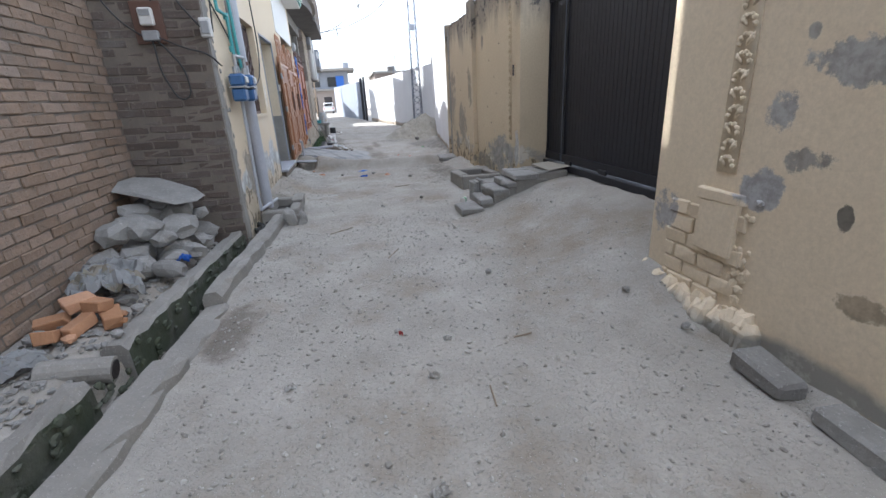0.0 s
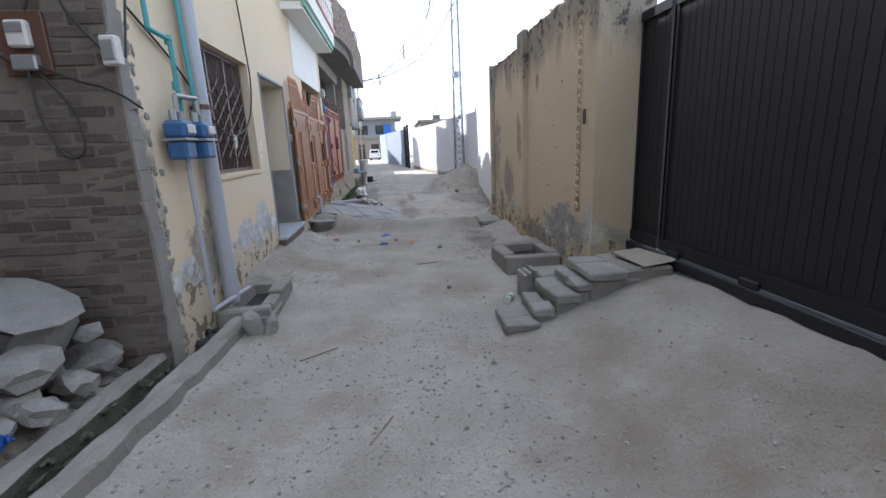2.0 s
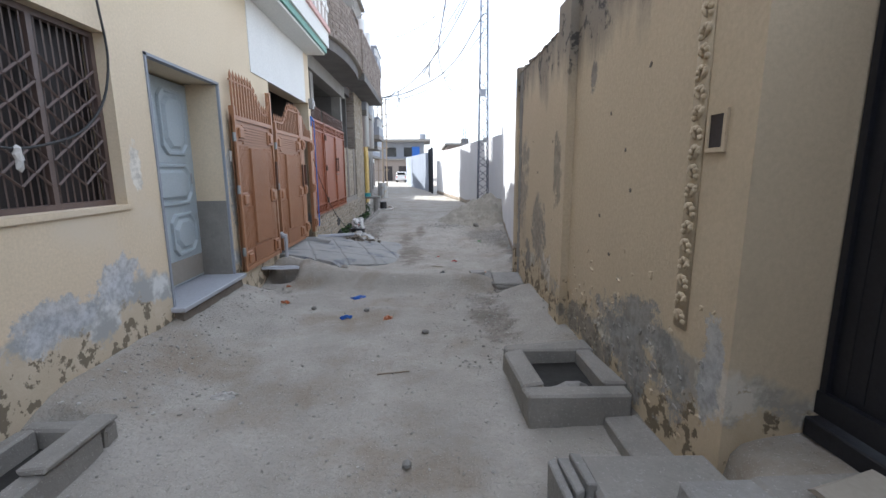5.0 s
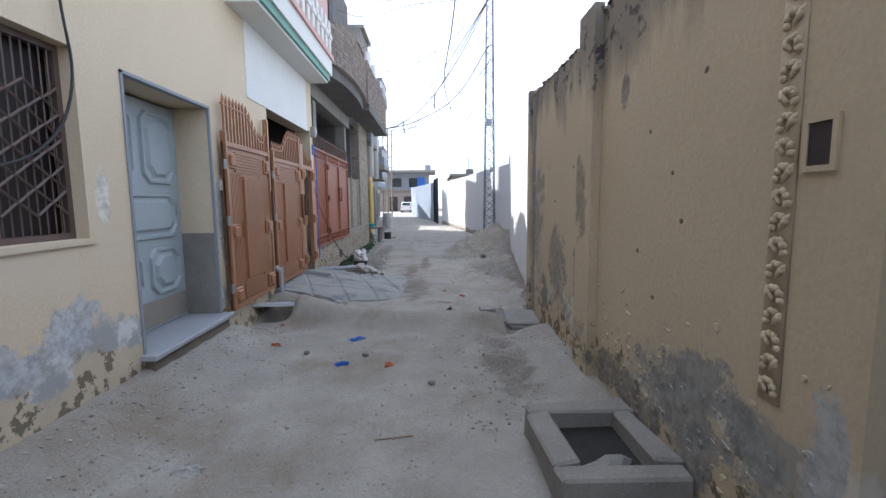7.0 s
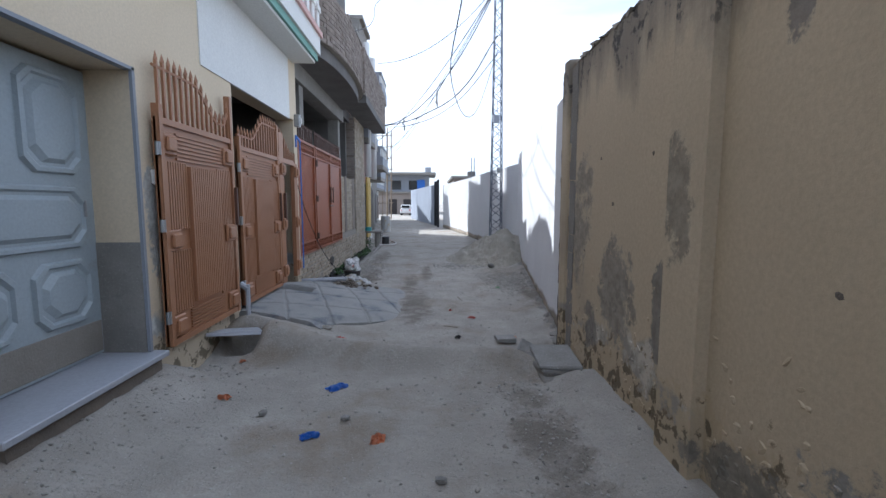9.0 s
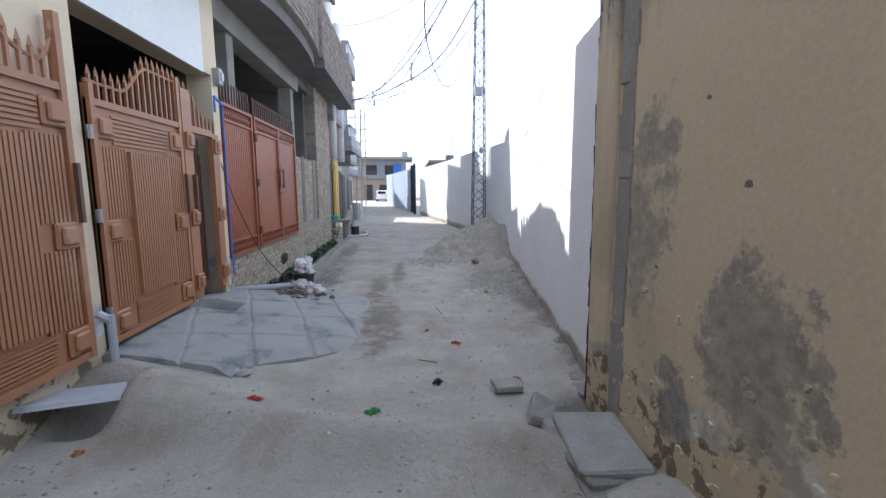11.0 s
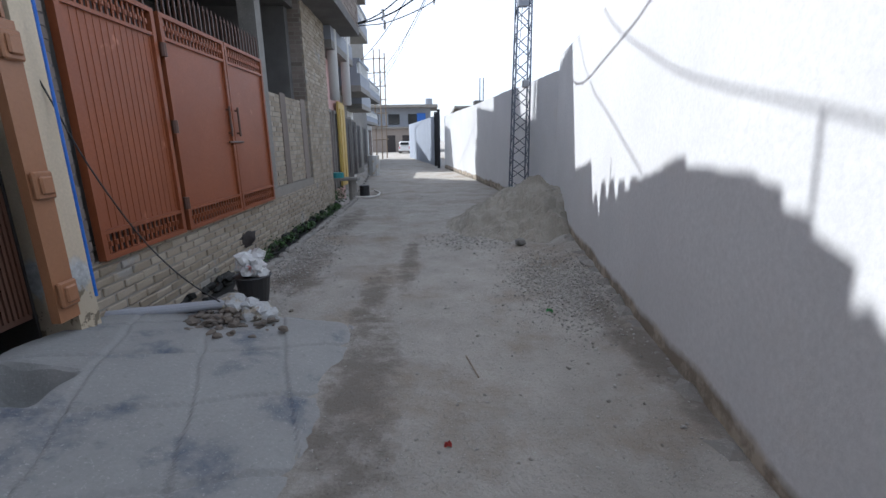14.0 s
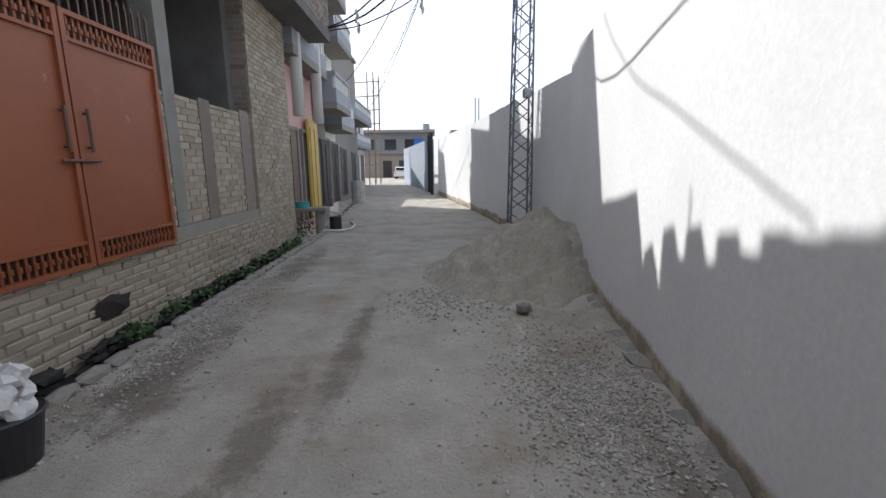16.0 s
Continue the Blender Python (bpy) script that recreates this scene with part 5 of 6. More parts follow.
part("case", boxes((-1.745, -1.625, 4.91, 4.965, 2.25, 2.40), bev=0.012), PAPER, em)
part("dial", boxes((-1.73, -1.64, 4.902, 4.91, 2.33, 2.38)), STEEL, em)
part("terminal_cover", boxes((-1.75, -1.61, 4.91, 4.965, 2.12, 2.21), bev=0.01), STEEL, em)
jb = thing("junction_box", "small white junction box on the house corner", "junction box")
part("case", boxes((-1.25, -1.15, 4.92, 4.985, 2.14, 2.31), bev=0.01), PAPER, jb)
part("cover", boxes((-1.235, -1.165, 4.908, 4.92, 2.17, 2.28), bev=0.004), STEEL, jb)
for pts in ([(-1.68, 4.93, 2.14), (-1.62, 4.9, 1.75), (-1.50, 4.9, 1.6), (-1.45, 4.92, 1.8), (-1.58, 4.94, 2.05), (-1.72, 4.94, 2.2)],
            [(-2.14, 4.9, 2.75), (-1.95, 4.93, 2.35), (-1.8, 4.93, 2.2), (-1.66, 4.93, 2.12)],
            [(-1.62, 4.93, 2.45), (-1.5, 4.93, 2.6), (-1.38, 4.93, 2.42), (-1.22, 4.93, 2.2)],
            [(-1.62, 4.93, 2.15), (-1.4, 4.93, 2.05), (-1.24, 4.93, 2.0), (-1.16, 5.1, 1.9)],
            [(-2.14, 4.6, 3.0), (-1.9, 4.93, 2.8), (-1.5, 4.93, 2.9), (-1.2, 4.95, 3.1)],
            [(-1.16, 5.02, 2.2), (-1.15, 5.2, 2.9), (-1.18, 5.3, 3.6)]):
    cable("cable", pts, 0.008, RUBBER, "black electric cable looped on the brick wall")


mud = bmesh.new()
for k in range(40):
    y = random.uniform(5.1, 5.75)
    lumpy(mud, (-1.17 + random.uniform(-.04, .07), y, random.uniform(-0.12, 0.12)), (0.09, 0.12, 0.09), 0.35, 1)
for k in range(150):
    y = random.uniform(13.9, 22.0)
    lumpy(mud, (-1.32 + random.uniform(-.02, .05), y, random.uniform(-0.16, 0.0)), (0.08, random.uniform(.08, .25), random.uniform(.05, .12)), 0.35, 1)
tagged(part("drain_mud", mud, MUDANDSHADE), "black mud crusted along the drains", "mud", kind="stuff")
# Black boxes laid in the holes to make their depths dark.
tagged(part("drain_hole", boxes((-1.2, -0.78, 10.36, 10.88, -0.4, -0.12), (1.98, 2.42, 10.1, 10.62, -0.5, -0.2)), MUDANDSHADE), "black boxes standing in for the shade in broken drain holes", "water", kind="structure")


# ---- manhole boxes ----
def manhole(x0, x1, y0, y1, z0, z1, t, label):
    m = thing("manhole", label, "manhole")
    for side in ((x0, x1, y0, y0 + t, z0, z1), (x0, x1, y1 - t, y1, z0, z1), (x0, x0 + t, y0 + t, y1 - t, z0, z1), (x1 - t, x1, y0 + t, y1 - t, z0, z1)):
        part("rim", boxes(side, jig=0.022, bev=0.014), CEMENT, m)
    # Raised black block takes the place of the pit's shade.
    part("pit", boxes((x0 + t, x1 - t, y0 + t, y1 - t, z0, z1 - 0.115)), MUDANDSHADE, m, "black block standing in for the shaded pit")
    return m


manhole(1.66, 2.32, 6.62, 7.45, 0.02, 0.30, 0.13, "open square cement manhole with a broken block in it")
stone((1.98, 6.86, 0.17), (0.36, 0.16, 0.16), 0.5, (0.2, 0.1), name="block", label="broken block dropped into the open manhole", category="block", group="")
tagged(part("plinth", boxes((2.12, 2.34, 6.15, 6.62, 0.0, 0.17), jig=0.015, bev=0.01), CEMENT), "low cement ledge beside the ochre wall", "ledge")
ml = manhole(-1.20, -0.74, 5.72, 6.62, -0.2, 0.235, 0.10, "broken brick drain chamber with an open top")
part("brick_course", boxes((-0.86, -0.72, 5.66, 6.10, 0.0, 0.16), (-0.86, -0.72, 6.12, 6.62, 0.235, 0.27), jig=0.015, bev=0.008), CEMENT, ml)
stone((-0.82, 5.50, 0.17), (0.16, 0.12, 0.30), 0.2, (0.1, -0.2), name="concrete_lump", label="upright concrete lump at the drain's edge", group="")
stone((-0.68, 5.52, 0.14), (0.12, 0.10, 0.22), 0.9, (0.1, 0.2), name="concrete_lump", label="upright concrete lump at the drain's edge", group="")

# ---- brick steps beside the ramp ----
st = thing("brick_steps", "rough brick steps smeared with cement, climbing to the gate", "steps")
for x0, x1, y0, y1, z1 in ((1.24, 1.53, 4.99, 5.44, 0.19), (1.49, 1.66, 5.05, 5.50, 0.28), (1.66, 1.88, 5.06, 5.60, 0.37), (1.83, 2.02, 5.07, 5.58, 0.46), (1.93, 2.24, 5.04, 5.58, 0.55)):
    s_ = part("step", boxes((x0 + 0.02, x1 + 0.12, y0 + 0.02, y1, -0.05, z1 - 0.07), jig=0.014, bev=0.015), CEMENT, st)
    half = (y0 + y1) / 2 + random.uniform(-.05, .05)
    part("brick", boxes((x0, x1, y0, half - 0.006, z1 - 0.075, z1), jig=0.013, bev=0.012), STONE, s_)
    part("brick", boxes((x0 + 0.01, x1 - 0.01, half + 0.006, y1, z1 - 0.08, z1 - 0.008), jig=0.013, bev=0.012), STONE, s_)
part("landing", boxes((2.2, 2.66, 5.08, 5.60, 0.0, 0.555), jig=0.012, bev=0.02), CEMENT, st)
part("ledge", boxes((1.74, 2.30, 5.62, 5.98, 0.0, 0.36), jig=0.02, bev=0.02), CEMENT, st, "lower cement ledge behind the steps")
for i in range(3):
    part("brick", boxes((1.60 + 0.05 * i, 1.64 + 0.05 * i, 5.72 + 0.03 * i, 5.97, 0.05, 0.36 + 0.01 * i), jig=0.01, bev=0.006), STONE, st)
tl = tagged(part("floor_tile", boxes((-0.16, 0.16, -0.20, 0.20, -0.008, 0.008), jig=0.02), WORNTILE), "broken tan tile lying on the landing by the gate", "tile")
tl.matrix_world = pose(2.50, 5.29, 0.582, 2, -3, 12)
bt = thing("bottle", "crushed clear plastic bottle with a green label", "bottle")
part("body", rods(((1.42, 5.68, 0.14), (1.50, 5.82, 0.13), 0.035), seg=10), PAPER, bt)
part("label", rods(((1.445, 5.725, 0.138), (1.47, 5.77, 0.134), 0.0365), seg=10), GREENPL, bt)

for x, y, z, a, w in ((2.12, 9.80, 0.145, 8, 0.40), (2.13, 9.82, 0.211, -4, 0.36)):
    ob = tagged(part("stone_slab", boxes((-w / 2, w / 2, -0.28, 0.28, -0.033, 0.033), jig=0.025, bev=0.014), STONE), "rough grey stone slab stacked beside the wall", "slab", "stacked slabs")
    ob.matrix_world = pose(x, y, z, 0, 0, a)
tagged(part("kerb_block", boxes((1.92, 2.04, 9.4, 10.2, -0.05, 0.16), jig=0.02, bev=0.015), CEMENT), "sloping cement kerb beside the stacked slabs", "kerb")
for x, y, a, b in ((2.02, 1.46, 0.30, 25), (2.0, 1.02, 0.34, 30)):
    ob = tagged(part("stone_block", boxes((-a / 2, a / 2, -0.09, 0.09, -0.045, 0.045), jig=0.018, bev=0.018), STONE), "rough grey stone block at the foot of the ochre wall", "block", "blocks at the wall")
    ob.matrix_world = pose(x - 0.14, y, 0.135, 4, -4, b + 60)
lean = tagged(part("stone_slab", boxes((-0.09, 0.09, -0.17, 0.17, -0.04, 0.04), jig=0.02, bev=0.012), STONE), "grey stone slab tilted at the edge of the drain hole", "slab")
lean.matrix_world = pose(1.99, 10.36, 0.09, 0, 20, -18)
lid = tagged(part("cover_slab", boxes((-0.30, 0.30, -0.17, 0.17, -0.018, 0.018), jig=0.008, bev=0.005), PVC), "pale marble slab tilted over a drain hole", "slab")
lid.matrix_world = pose(-1.10, 10.52, 0.26, -8, 6, 28)

# ---- concrete apron before the brown gates ----
ap = bmesh.new()
nxa, nya = 110, 150
grid = []
for j in range(nya + 1):
    row = []
    for i in range(nxa + 1):
        u, v = i / nxa, j / nya
        y = 11.02 + 3.05 * v
        reach = 0.62 - 0.9 * (1 - smooth(0.0, 0.45, v)) ** 1.3 + 0.15 * noise.noise((v * 4, 1, 1))
        x = -1.34 + (reach + 1.34) * u
        z = 0.33 * (1 - smooth(-1.35, 0.75, x)) * (1 - 0.45 * smooth(0.5, 1, v)) + 0.055 * (1 - smooth(0.85, 1, u)) * (1 - smooth(0.95, 1, v)) - 0.02
        for dirn, sp_ in (((0.94, 0.34), 0.52), ((0.42, -0.9), 0.60)):
            q = (x * dirn[0] + y * dirn[1] + 0.03 * noise.noise((x * 3, y * 3, 7))) / sp_
            d = abs(q - round(q)) * sp_
            z -= 0.02 * max(0, 1 - d / 0.025)
        z -= 0.26 * math.exp(-((abs(x + 1.02 + 0.05 * noise.noise((y * 6, 0, 0))) / 0.22) ** 8 + (abs(y - 12.55 + 0.05 * noise.noise((x * 6, 5, 0))) / 0.16) ** 8))
        z += 0.006 * noise.noise((x * 6, y * 6, 3))
        row.append(ap.verts.new((x, y, z)))
    grid.append(row)
for j in range(nya):
    for i in range(nxa):
        ap.faces.new((grid[j][i], grid[j][i + 1], grid[j + 1][i + 1], grid[j + 1][i]))
rim = [grid[0][i] for i in range(nxa + 1)] + [grid[j][nxa] for j in range(1, nya + 1)] + [grid[nya][i] for i in range(nxa - 1, -1, -1)]
low = [ap.verts.new((v.co.x, v.co.y, -0.15)) for v in rim]
for k in range(len(rim) - 1):
    ap.faces.new((rim[k], rim[k + 1], low[k + 1], low[k]))
tagged(part("apron", ap, SLABS, smooth=False), "sloping scored concrete apron before the brown gates", "apron", kind="structure")

# Dark lumps added so the apron's hole looks deep and shaded.
pitlumps = bmesh.new()
for k in range(30):
    lumpy(pitlumps, (-1.02 + random.uniform(-.17, .17), 12.55 + random.uniform(-.12, .12), -0.0 + random.uniform(-.02, .03)), (0.09, 0.08, 0.06), 0.35, 1)
tagged(part("pit_rubble", pitlumps, DARKCEM), "dark lumps added to darken the broken hole of the apron", "rubble", kind="stuff")

# ---- bucket, pipe and rags by the far drain ----
bk = thing("bucket", "black plastic bucket heaped with rubbish bags", "bucket")
bm = bmesh.new()
bmesh.ops.create_cone(bm, cap_ends=True, segments=20, radius1=0.125, radius2=0.165, depth=0.27, matrix=Matrix.Translation((-0.53, 14.55, 0.155)))
part("tub", bm, BUCKETP, bk)
bm = bmesh.new()
for k in range(20):
    a0, a1 = k / 20 * 2 * math.pi, (k + 1) / 20 * 2 * math.pi
    rod(bm, (-0.53 + .168 * math.cos(a0), 14.55 + .168 * math.sin(a0), .285), (-0.53 + .168 * math.cos(a1), 14.55 + .168 * math.sin(a1), .285), 0.011, 5)
part("rim", bm, BUCKETP, bk)
bm = bmesh.new()
for k in range(9):
    a = k * 2.4
    lumpy(bm, (-0.53 + 0.075 * math.cos(a), 14.55 + 0.075 * math.sin(a), 0.32 + 0.02 * k), (0.15, 0.13, 0.15), 0.5, 2, a)
tagged(part("rubbish_bag", bm, BAG), "knotted white and red plastic rubbish bags heaped in a bucket", "bag")
gpipe = thing("drain_hose", "grey pipe wrapped with a rag at its mouth", "pipe")
part("pipe", rods(((-1.40, 13.72, 0.22), (-0.42, 13.93, 0.24), 0.042), seg=12), PVC, gpipe)
bm = bmesh.new()
for k in range(7):
    lumpy(bm, (-0.46 + 0.05 * k, 13.93 + random.uniform(-.04, .04), 0.23 - 0.018 * k), (random.uniform(.16, .26), random.uniform(.14, .22), random.uniform(.12, .20)), 0.45, 2, random.uniform(0, 3))
part("rag", bm, SACK, gpipe, "pale rag wrapped round the pipe")
for k in range(9):
    stone((-0.75 + 0.08 * k, 13.74 + random.uniform(-.12, .1), 0.05), (random.uniform(.08, .16), random.uniform(.07, .12), random.uniform(.06, .12)), random.uniform(0, 3), label="grey stone under the wrapped pipe", group="stones at the pipe")
cable("guy_wire", [(-1.24, 13.42, 2.0), (-1.05, 13.55, 1.25), (-0.8, 13.75, 0.6), (-0.45, 13.92, 0.17)], 0.006, RUBBER, "thin dark wire slanting from gate to pipe")

heap = bmesh.new()
for k in range(150):
    x, y = -0.55 + random.gauss(0, .22), 13.72 + random.gauss(0, .11)
    w = random.uniform(.02, .08)
    lumpy(heap, (x, y, 0.10 + 0.09 * math.exp(-((x + 0.5) / 0.3) ** 2) + random.uniform(-.02, .03)), (w * 1.4, w, w * .8), 0.35, 1, random.uniform(0, 3))
tagged(part("rubble", heap, MORTAR), "dark earth and rubble dug up around the pipe", "rubble", kind="stuff")

# ---- far drain with weeds, kerb and stones ----
bm = bmesh.new()
for k in range(60):
    y = 14.4 + k * 0.28
    if y < 24 or k % 3 == 0:
        lumpy(bm, (left_line(y) + 0.50, y, 0.012), (0.15, 0.32, random.uniform(.09, .13)), 0.2, 1, random.uniform(-.2, .2))
tagged(part("drain_edge", bm, CEMENT), "crumbling cement edge of the far drain", "kerb", kind="structure")
wat = boxes((-1.36, -0.90, 14.0, 22.0, -0.26, -0.17))
tagged(part("drain_water", wat, MUDANDSHADE), "black water in the drain under the brick wall", "water", kind="structure")


def weed(x, y, size, n):
    bm = bmesh.new()
    for k in range(n):
        a, b, r = random.uniform(0, 6.3), random.uniform(0.2, 1.3), random.uniform(.4, 1) * size
        c = Vector((r * math.cos(a) * math.cos(b), r * 1.6 * math.sin(a) * math.cos(b), r * math.sin(b)))
        m = Matrix.Translation(c) @ Euler((random.uniform(-1, 1), random.uniform(-1, 1), a)).to_matrix().to_4x4()
        s = random.uniform(.02, .045)
        v = [bm.verts.new(m @ Vector(p)) for p in ((0, -s * .4, 0), (s, 0, .005), (0, s * .4, 0), (-s, 0, .005))]
        bm.faces.new(v)
    ob = part("weed", bm, LEAF)
    ob.location = (x, y, -0.12)
    return tagged(ob, "low green weeds growing in the drain", "weed", "drain weeds", "stuff")


for k in range(9):
    weed(-1.22 + random.uniform(-.06, .06), 16.6 + 0.62 * k, random.uniform(.12, .26), 130)
weed(-1.55, 23.2, 0.45, 300)
weed(-1.5, 22.4, 0.4, 300)
ht = thing("hand_pump_stand", "small stand with buckets and basin by the far drain", "stand")
part("post", rods(((-0.98, 22.6, -0.05), (-0.98, 22.6, 0.55), 0.11), seg=10), CEMENT, ht)
part("shelf", boxes((-1.65, -0.8, 22.4, 22.8, 0.5, 0.58), bev=0.01), CEMENT, ht)
tagged(part("basin", rods(((-1.35, 22.55, 0.58), (-1.35, 22.55, 0.72), 0.16), seg=14), TEAL), "teal plastic basin on a stand", "basin")
tagged(part("bucket", rods(((-0.72, 23.0, 0.0), (-0.72, 23.0, 0.32), 0.14), seg=14), BUCKETP), "dark bucket by the drain", "bucket")
tagged(part("sack", rods(((-1.5, 31.0, 0.0), (-1.5, 31.0, 0.9), 0.28), seg=10), SACK), "pale upright sack at a far doorway", "sack")
cable("hose", [(-0.9, 22.5, 0.05), (-0.5, 22.6, 0.04), (-0.35, 23.4, 0.04), (-0.6, 24.2, 0.04)], 0.03, PAPER, "pale hose lying on the lane", category="hose")

# ---- sand heap, gravel and litter ----
hp = bmesh.new()
n = 70
hv = []
for j in range(n + 1):
    row = []
    for i in range(n + 1):
        x, y = 1.1 + 2.6 * i / n, 16.5 + 4.2 * j / n
        r = math.hypot((x - 3.1) / 1.95, (y - 18.5) / 1.9)
        z = 0.80 * (1 - smooth(0.05, 1.0, r)) * (1 + 0.35 * noise.noise((x * 1.7, y * 1.7, 9))) + 0.12 * noise.noise((x * 4, y * 4, 3)) * (1 - smooth(0.5, 1, r)) + 0.05 * noise.noise((x * 9, y * 9, 8)) * (1 - smooth(0.5, 1, r)) + 0.03 * noise.noise((x * 14, y * 14, 3))
        row.append(hp.verts.new((x, y, z - 0.06)))
    hv.append(row)
for j in range(n):
    for i in range(n):
        hp.faces.new((hv[j][i], hv[j][i + 1], hv[j + 1][i + 1], hv[j + 1][i]))
tagged(part("sand_heap", hp, SAND), "heap of grey sand against the white wall", "sand heap", kind="stuff")
stone((2.52, 16.72, 0.07), (0.17, 0.15, 0.13), 0.4, name="stone", label="pale stone lying at the foot of the sand heap", group="")

ico = bmesh.new()
bmesh.ops.create_icosphere(ico, subdivisions=1, radius=0.5)
iv, ifc = [v.co.copy() for v in ico.verts], [[v.index for v in f.verts] for f in ico.faces]
ico.free()


def gravel(name, spots, label, material):
    verts, faces = [], []
    for x, y, z, s in spots:
        k = len(verts)
        a, sx, sy, sz = random.uniform(0, 6.3), random.uniform(.7, 1.4), random.uniform(.6, 1.1), random.uniform(.4, .8)
        ca, sa = math.cos(a), math.sin(a)
        for v in iv:
            q = random.uniform(.5, 1.2) * s
            px_, py_ = v.x * sx * q, v.y * sy * q
            verts.append((x + ca * px_ - sa * py_, y + sa * px_ + ca * py_, z + v.z * sz * q))
        faces += [[k + i for i in f] for f in ifc]
    me = bpy.data.meshes.new(name)
    me.from_pydata(verts, [], faces)
    me.materials.append(material)
    return tagged(new(name, me), label, "gravel", kind="stuff")


rnd = random.Random(4)
spots = []
while len(spots) < 21000:
    y = rnd.uniform(0.7, 5.5) if rnd.random() < 0.5 else rnd.uniform(5.5, 23)
    x = rnd.uniform(-1.0, 2.4 if y < 10.5 else 2.9)
    dens = 0.35 + 0.65 * smooth(-0.1, 0.45, noise.noise((x * 0.8, y * 0.8, 5)) + 0.2)
    if y < 4 and x < 0.6:
        dens = 1.0
    if 11 < y < 14 and x < 0.5:
        dens = 0.05
    if rnd.random() < dens:
        s = 0.006 + 0.028 * rnd.random() ** 6
        spots.append((x, y, ground_height(x, y) + s * 0.12, s))
for _ in range(2600):
    if rnd.random() < 0.5:
        x, y = -1.15 + abs(rnd.gauss(0, 0.35)), rnd.uniform(6.7, 10.2)
    else:
        x, y = 1.95 - abs(rnd.gauss(0, 0.30)), rnd.uniform(7.4, 9.6)
    s = 0.006 + 0.03 * rnd.random() ** 5
    spots.append((x, y, ground_height(x, y) + s * 0.12, s))
gravel("grit", spots, "loose grey grit scattered over the lane", PEBBLE)
spots = []
for _ in range(4500):
    x, y = rnd.gauss(2.62, 0.25), rnd.gauss(15.0, 0.6)
    if x < 2.4 + 0.14 * (y - 10.5):
        s = rnd.uniform(.010, .032)
        spots.append((x, y, ground_height(x, y) + s * .2, s))
for _ in range(1800):
    x, y = rnd.gauss(-0.55, 0.2), rnd.gauss(16.4, 1.0)
    s = rnd.uniform(.012, .035)
    spots.append((x, y, ground_height(x, y) + s * .2, s))
for _ in range(500):
    x, y = rnd.gauss(1.75, 0.3), rnd.gauss(17.2, 0.35)
    s = rnd.uniform(.015, .05)
    spots.append((x, y, ground_height(x, y) + s * .2, s))
gravel("gravel", spots, "small crushed stones spilt along the lane's edges", PEBBLE)
spots = []
for _ in range(1400):
    x, y = rnd.uniform(-2.1, -1.5), rnd.uniform(1.2, 5.0)
    s = rnd.uniform(.015, .06)
    spots.append((x, y, ground_height(x, y) + s * .2, s))
gravel("rubble", spots, "crushed rubble and shards behind the drain kerb", STONE)


def litter(x, y, w, material, label):
    crumpled("litter", (x, y, ground_height(x, y) + 0.008), (w, w * 0.7, 0.03), material, label, "litter", 0.35, random.uniform(0, 180), 2, "litter on the lane")


litter(0.18, 2.46, 0.035, REDPL, "small red plastic scrap on the dirt")
litter(0.22, 9.49, 0.17, BLUEPL, "crumpled blue plastic bag on the dirt")
litter(0.21, 8.7, 0.12, BLUEPL, "dark blue wrapper on the dirt")
litter(0.66, 8.64, 0.13, ORANGEPL, "orange paper wrapper on the dirt")
litter(0.30, 1.95, 0.06, PAPER, "white paper scrap on the dirt")
litter(0.45, 2.3, 0.05, PAPER, "white paper scrap on the dirt")
litter(-0.45, 2.05, 0.06, PAPER, "white paper scrap on the dirt")
litter(0.18, 1.22, 0.07, PAPER, "white paper scrap on the dirt")
litter(-0.35, 7.1, 0.16, PAPER, "dirty white rag on the dirt")
litter(0.35, 5.95, 0.07, PAPER, "white paper scrap on the dirt")
litter(1.05, 4.6, 0.05, PAPER, "white paper scrap on the dirt")
litter(-0.85, 10.2, 0.06, ORANGEPL, "orange wrapper beside the earth ridge")
litter(-0.61, 9.29, 0.10, ORANGEPL, "orange wrapper beside the earth ridge")
litter(0.03, 10.61, 0.11, REDPL, "red and white wrapper on the lane")
litter(0.83, 10.61, 0.11, GREENPL, "green foil wrapper on the lane")
litter(-0.25, 11.12, 0.16, PAPER, "white card lying on the lane")
litter(1.33, 11.06, 0.10, BUCKETP, "black crumpled wrapper on the lane")
litter(1.58, 11.98, 0.10, REDPL, "pink plastic scrap on the lane")
litter(1.99, 11.09, 0.09, ORANGEPL, "orange wrapper on the lane")
litter(1.99, 10.34, 0.18, BAG, "crumpled clear plastic bag by the wall end")
litter(2.3, 10.32, 0.16, BAG, "crumpled plastic bag in the drain hole")
litter(1.3, 12.4, 0.04, REDPL, "red scrap on the lane")
litter(2.3, 14.2, 0.06, GREENPL, "green plastic scrap in the gravel")
ob = tagged(part("broken_tile", boxes((-0.11, 0.11, -0.08, 0.08, -0.02, 0.02), jig=0.012, bev=0.006), STONE), "broken pale tile lying on the lane", "tile")
ob.location = (1.87, 10.89, 0.04)
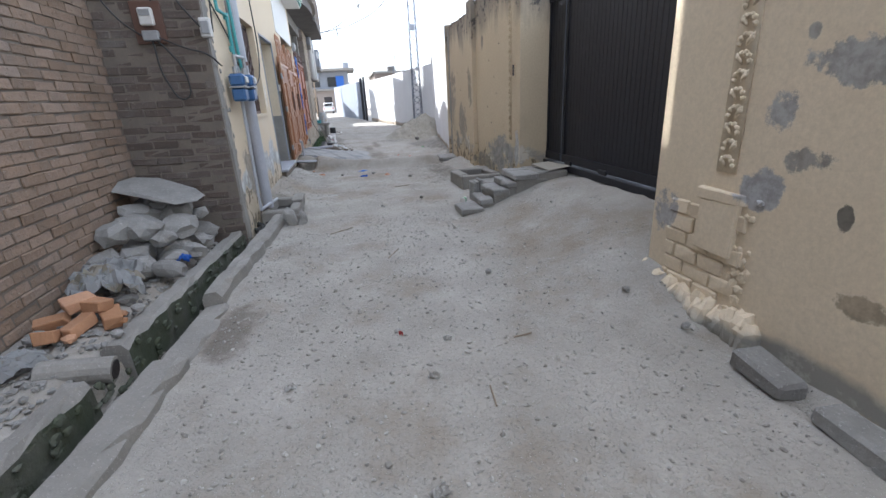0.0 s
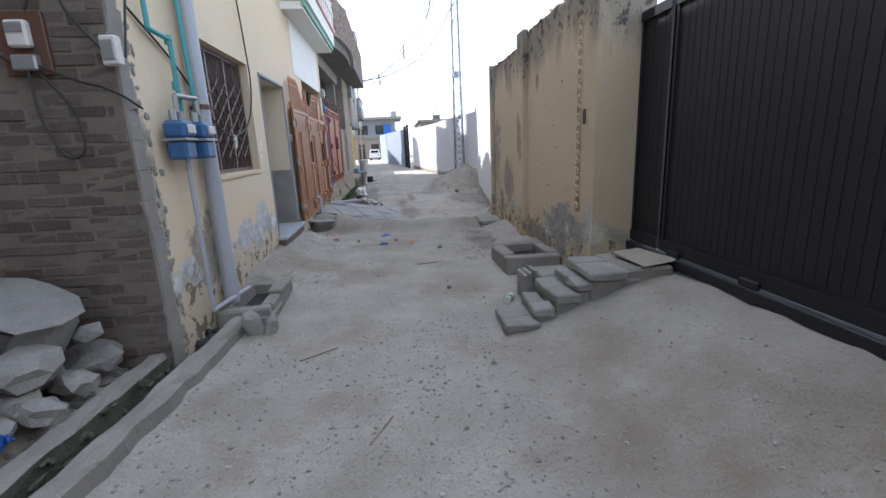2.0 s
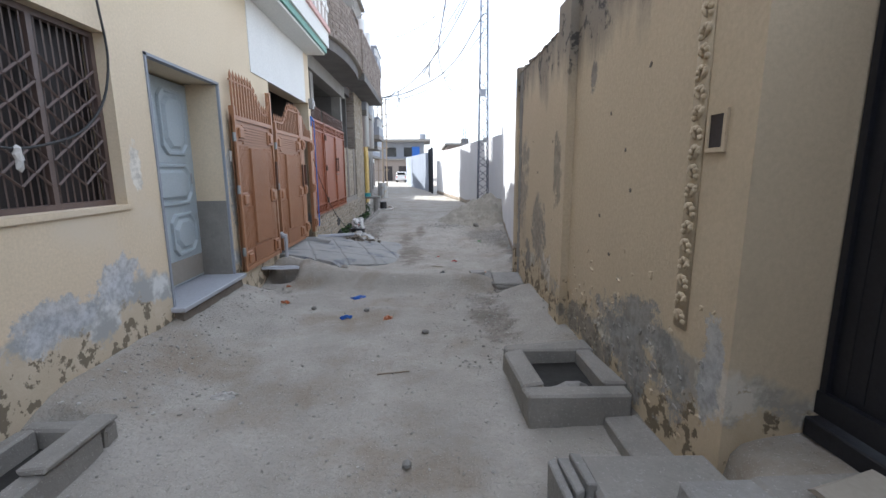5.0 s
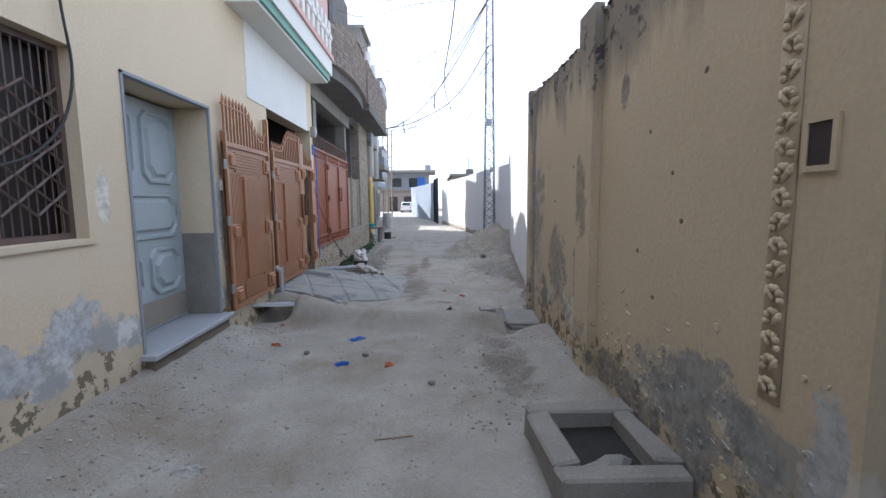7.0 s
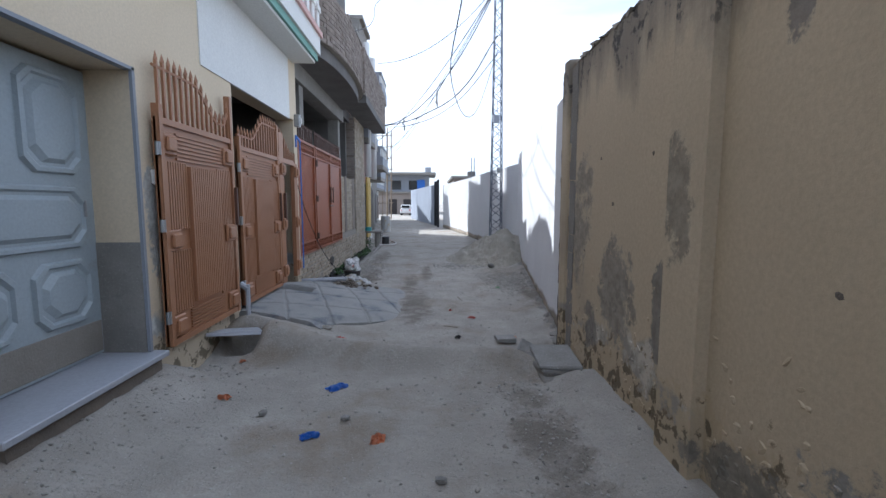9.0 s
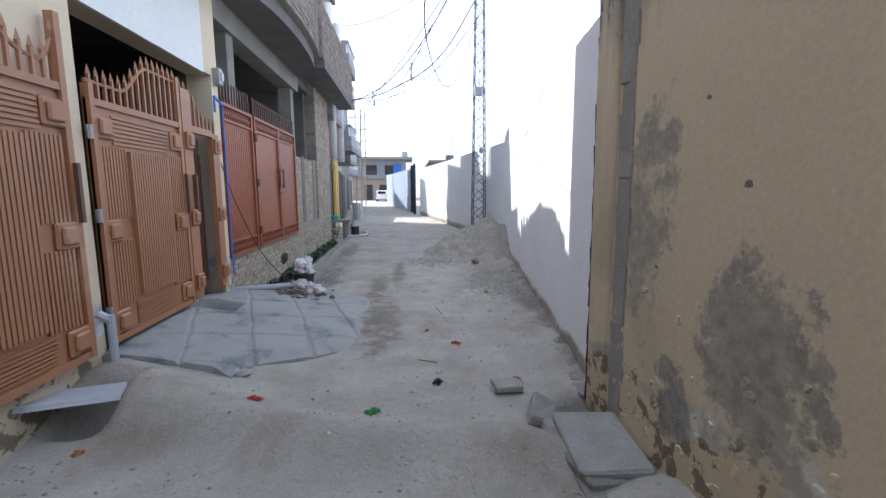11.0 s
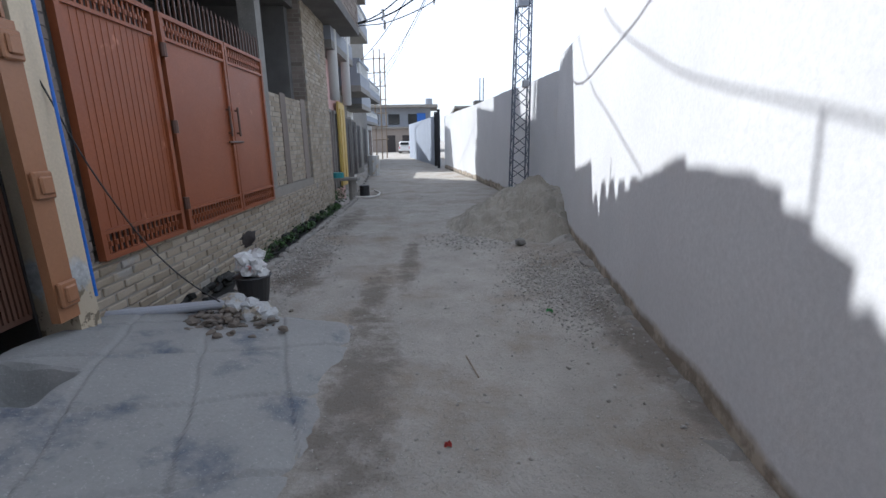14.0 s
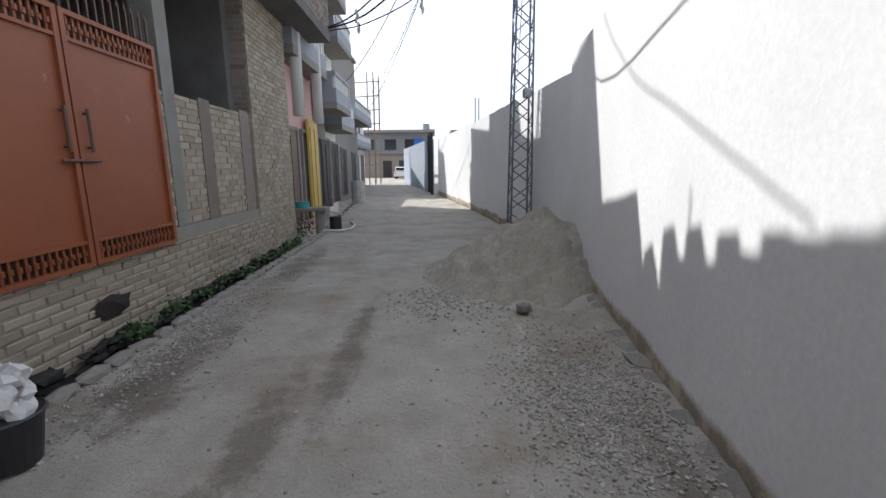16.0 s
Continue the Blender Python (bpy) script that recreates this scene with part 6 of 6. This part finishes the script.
for x, y, a, l in ((1.26, 11.5, -30, .2), (0.3, 4.0, 60, .25), (1.5, 13.2, 100, .3), (-0.2, 5.0, 30, .3), (0.8, 7.4, 5, .25), (0.9, 2.2, 0, .12), (0.55, 1.7, 80, .15)):
    ob = tagged(part("twig", rods(((-l / 2, 0, 0), (l / 2, 0.01, 0.004), 0.005), seg=5), WOOD), "dry brown twig on the lane", "twig", "twigs")
    ob.matrix_world = pose(x, y, ground_height(x, y) + 0.006, 0, 0, a)
for x, y in ((1.72, 2.4), (1.82, 1.95), (1.05, 8.2), (0.95, 6.3), (1.0, 3.2), (0.4, 8.9), (-0.2, 9.0)):
    stone((x, y, ground_height(x, y) + 0.02), (0.07, 0.055, 0.05), random.uniform(0, 3), name="stone", label="small loose stone on the lane", group="loose stones")

# ---- tree crown beyond the black gate ----
tr = thing("tree", "leafy tree showing above the black gate", "tree")
part("trunk", rods(((4.6, 7.4, -0.2), (4.5, 7.5, 3.6), 0.12), ((4.5, 7.5, 3.2), (4.0, 7.2, 4.4), 0.05), ((4.5, 7.5, 3.3), (5.0, 7.9, 4.6), 0.05)), WOOD, tr)
bm = bmesh.new()
for k in range(1500):
    c = Vector((4.4 + random.gauss(0, .55), 7.4 + random.gauss(0, .55), 4.1 + random.gauss(0, .4)))
    m = Matrix.Translation(c) @ Euler((random.uniform(-1.5, 1.5), random.uniform(-1.5, 1.5), random.uniform(0, 6))).to_matrix().to_4x4()
    s = random.uniform(.03, .06)
    bm.faces.new([bm.verts.new(m @ Vector(p)) for p in ((0, -s * .4, 0), (s, 0, 0), (0, s * .4, 0), (-s, 0, 0))])
part("crown", bm, LEAF, tr)

# Near-black lump on the bricks stands for a cavity's shade.
cav = bmesh.new()
lumpy(cav, (X2 + 0.004, 16.45, 0.24), (0.05, 0.55, 0.24), 0.25, 2)
tagged(part("broken_cavity", cav, SHUTTERSHADE, h2), "dark lump standing in for the shaded cavity in the brick plinth")

# ---- brickwork of the unfinished house ----
brick_field(h2, (X2, 13.5, 0), (0, 1), 8.5, -0.12, 0.64, PALEBRICK, near=(3.0, 0.3), seed=61)
brick_field(h2, (X2 - 0.06, 17.6, 0), (0, 1), 2.5, 0.82, 2.34, PALEBRICK, near=(0.8, 1.2), seed=62, limit=0)
brick_field(h2, (X2, 20.1, 0), (0, 1), 1.9, 0.66, 4.3, PALEBRICK, seed=63, limit=0)
brick_field(h2, (-1.62, 20.1, 0), (1, 0), 0.26, 2.4, 4.3, OLDBRICK, seed=64, limit=0)
brick_field(h2, (X2, 13.5, 0), (0, 1), 0.22, 0.68, 4.1, OLDBRICK, seed=65, limit=0)
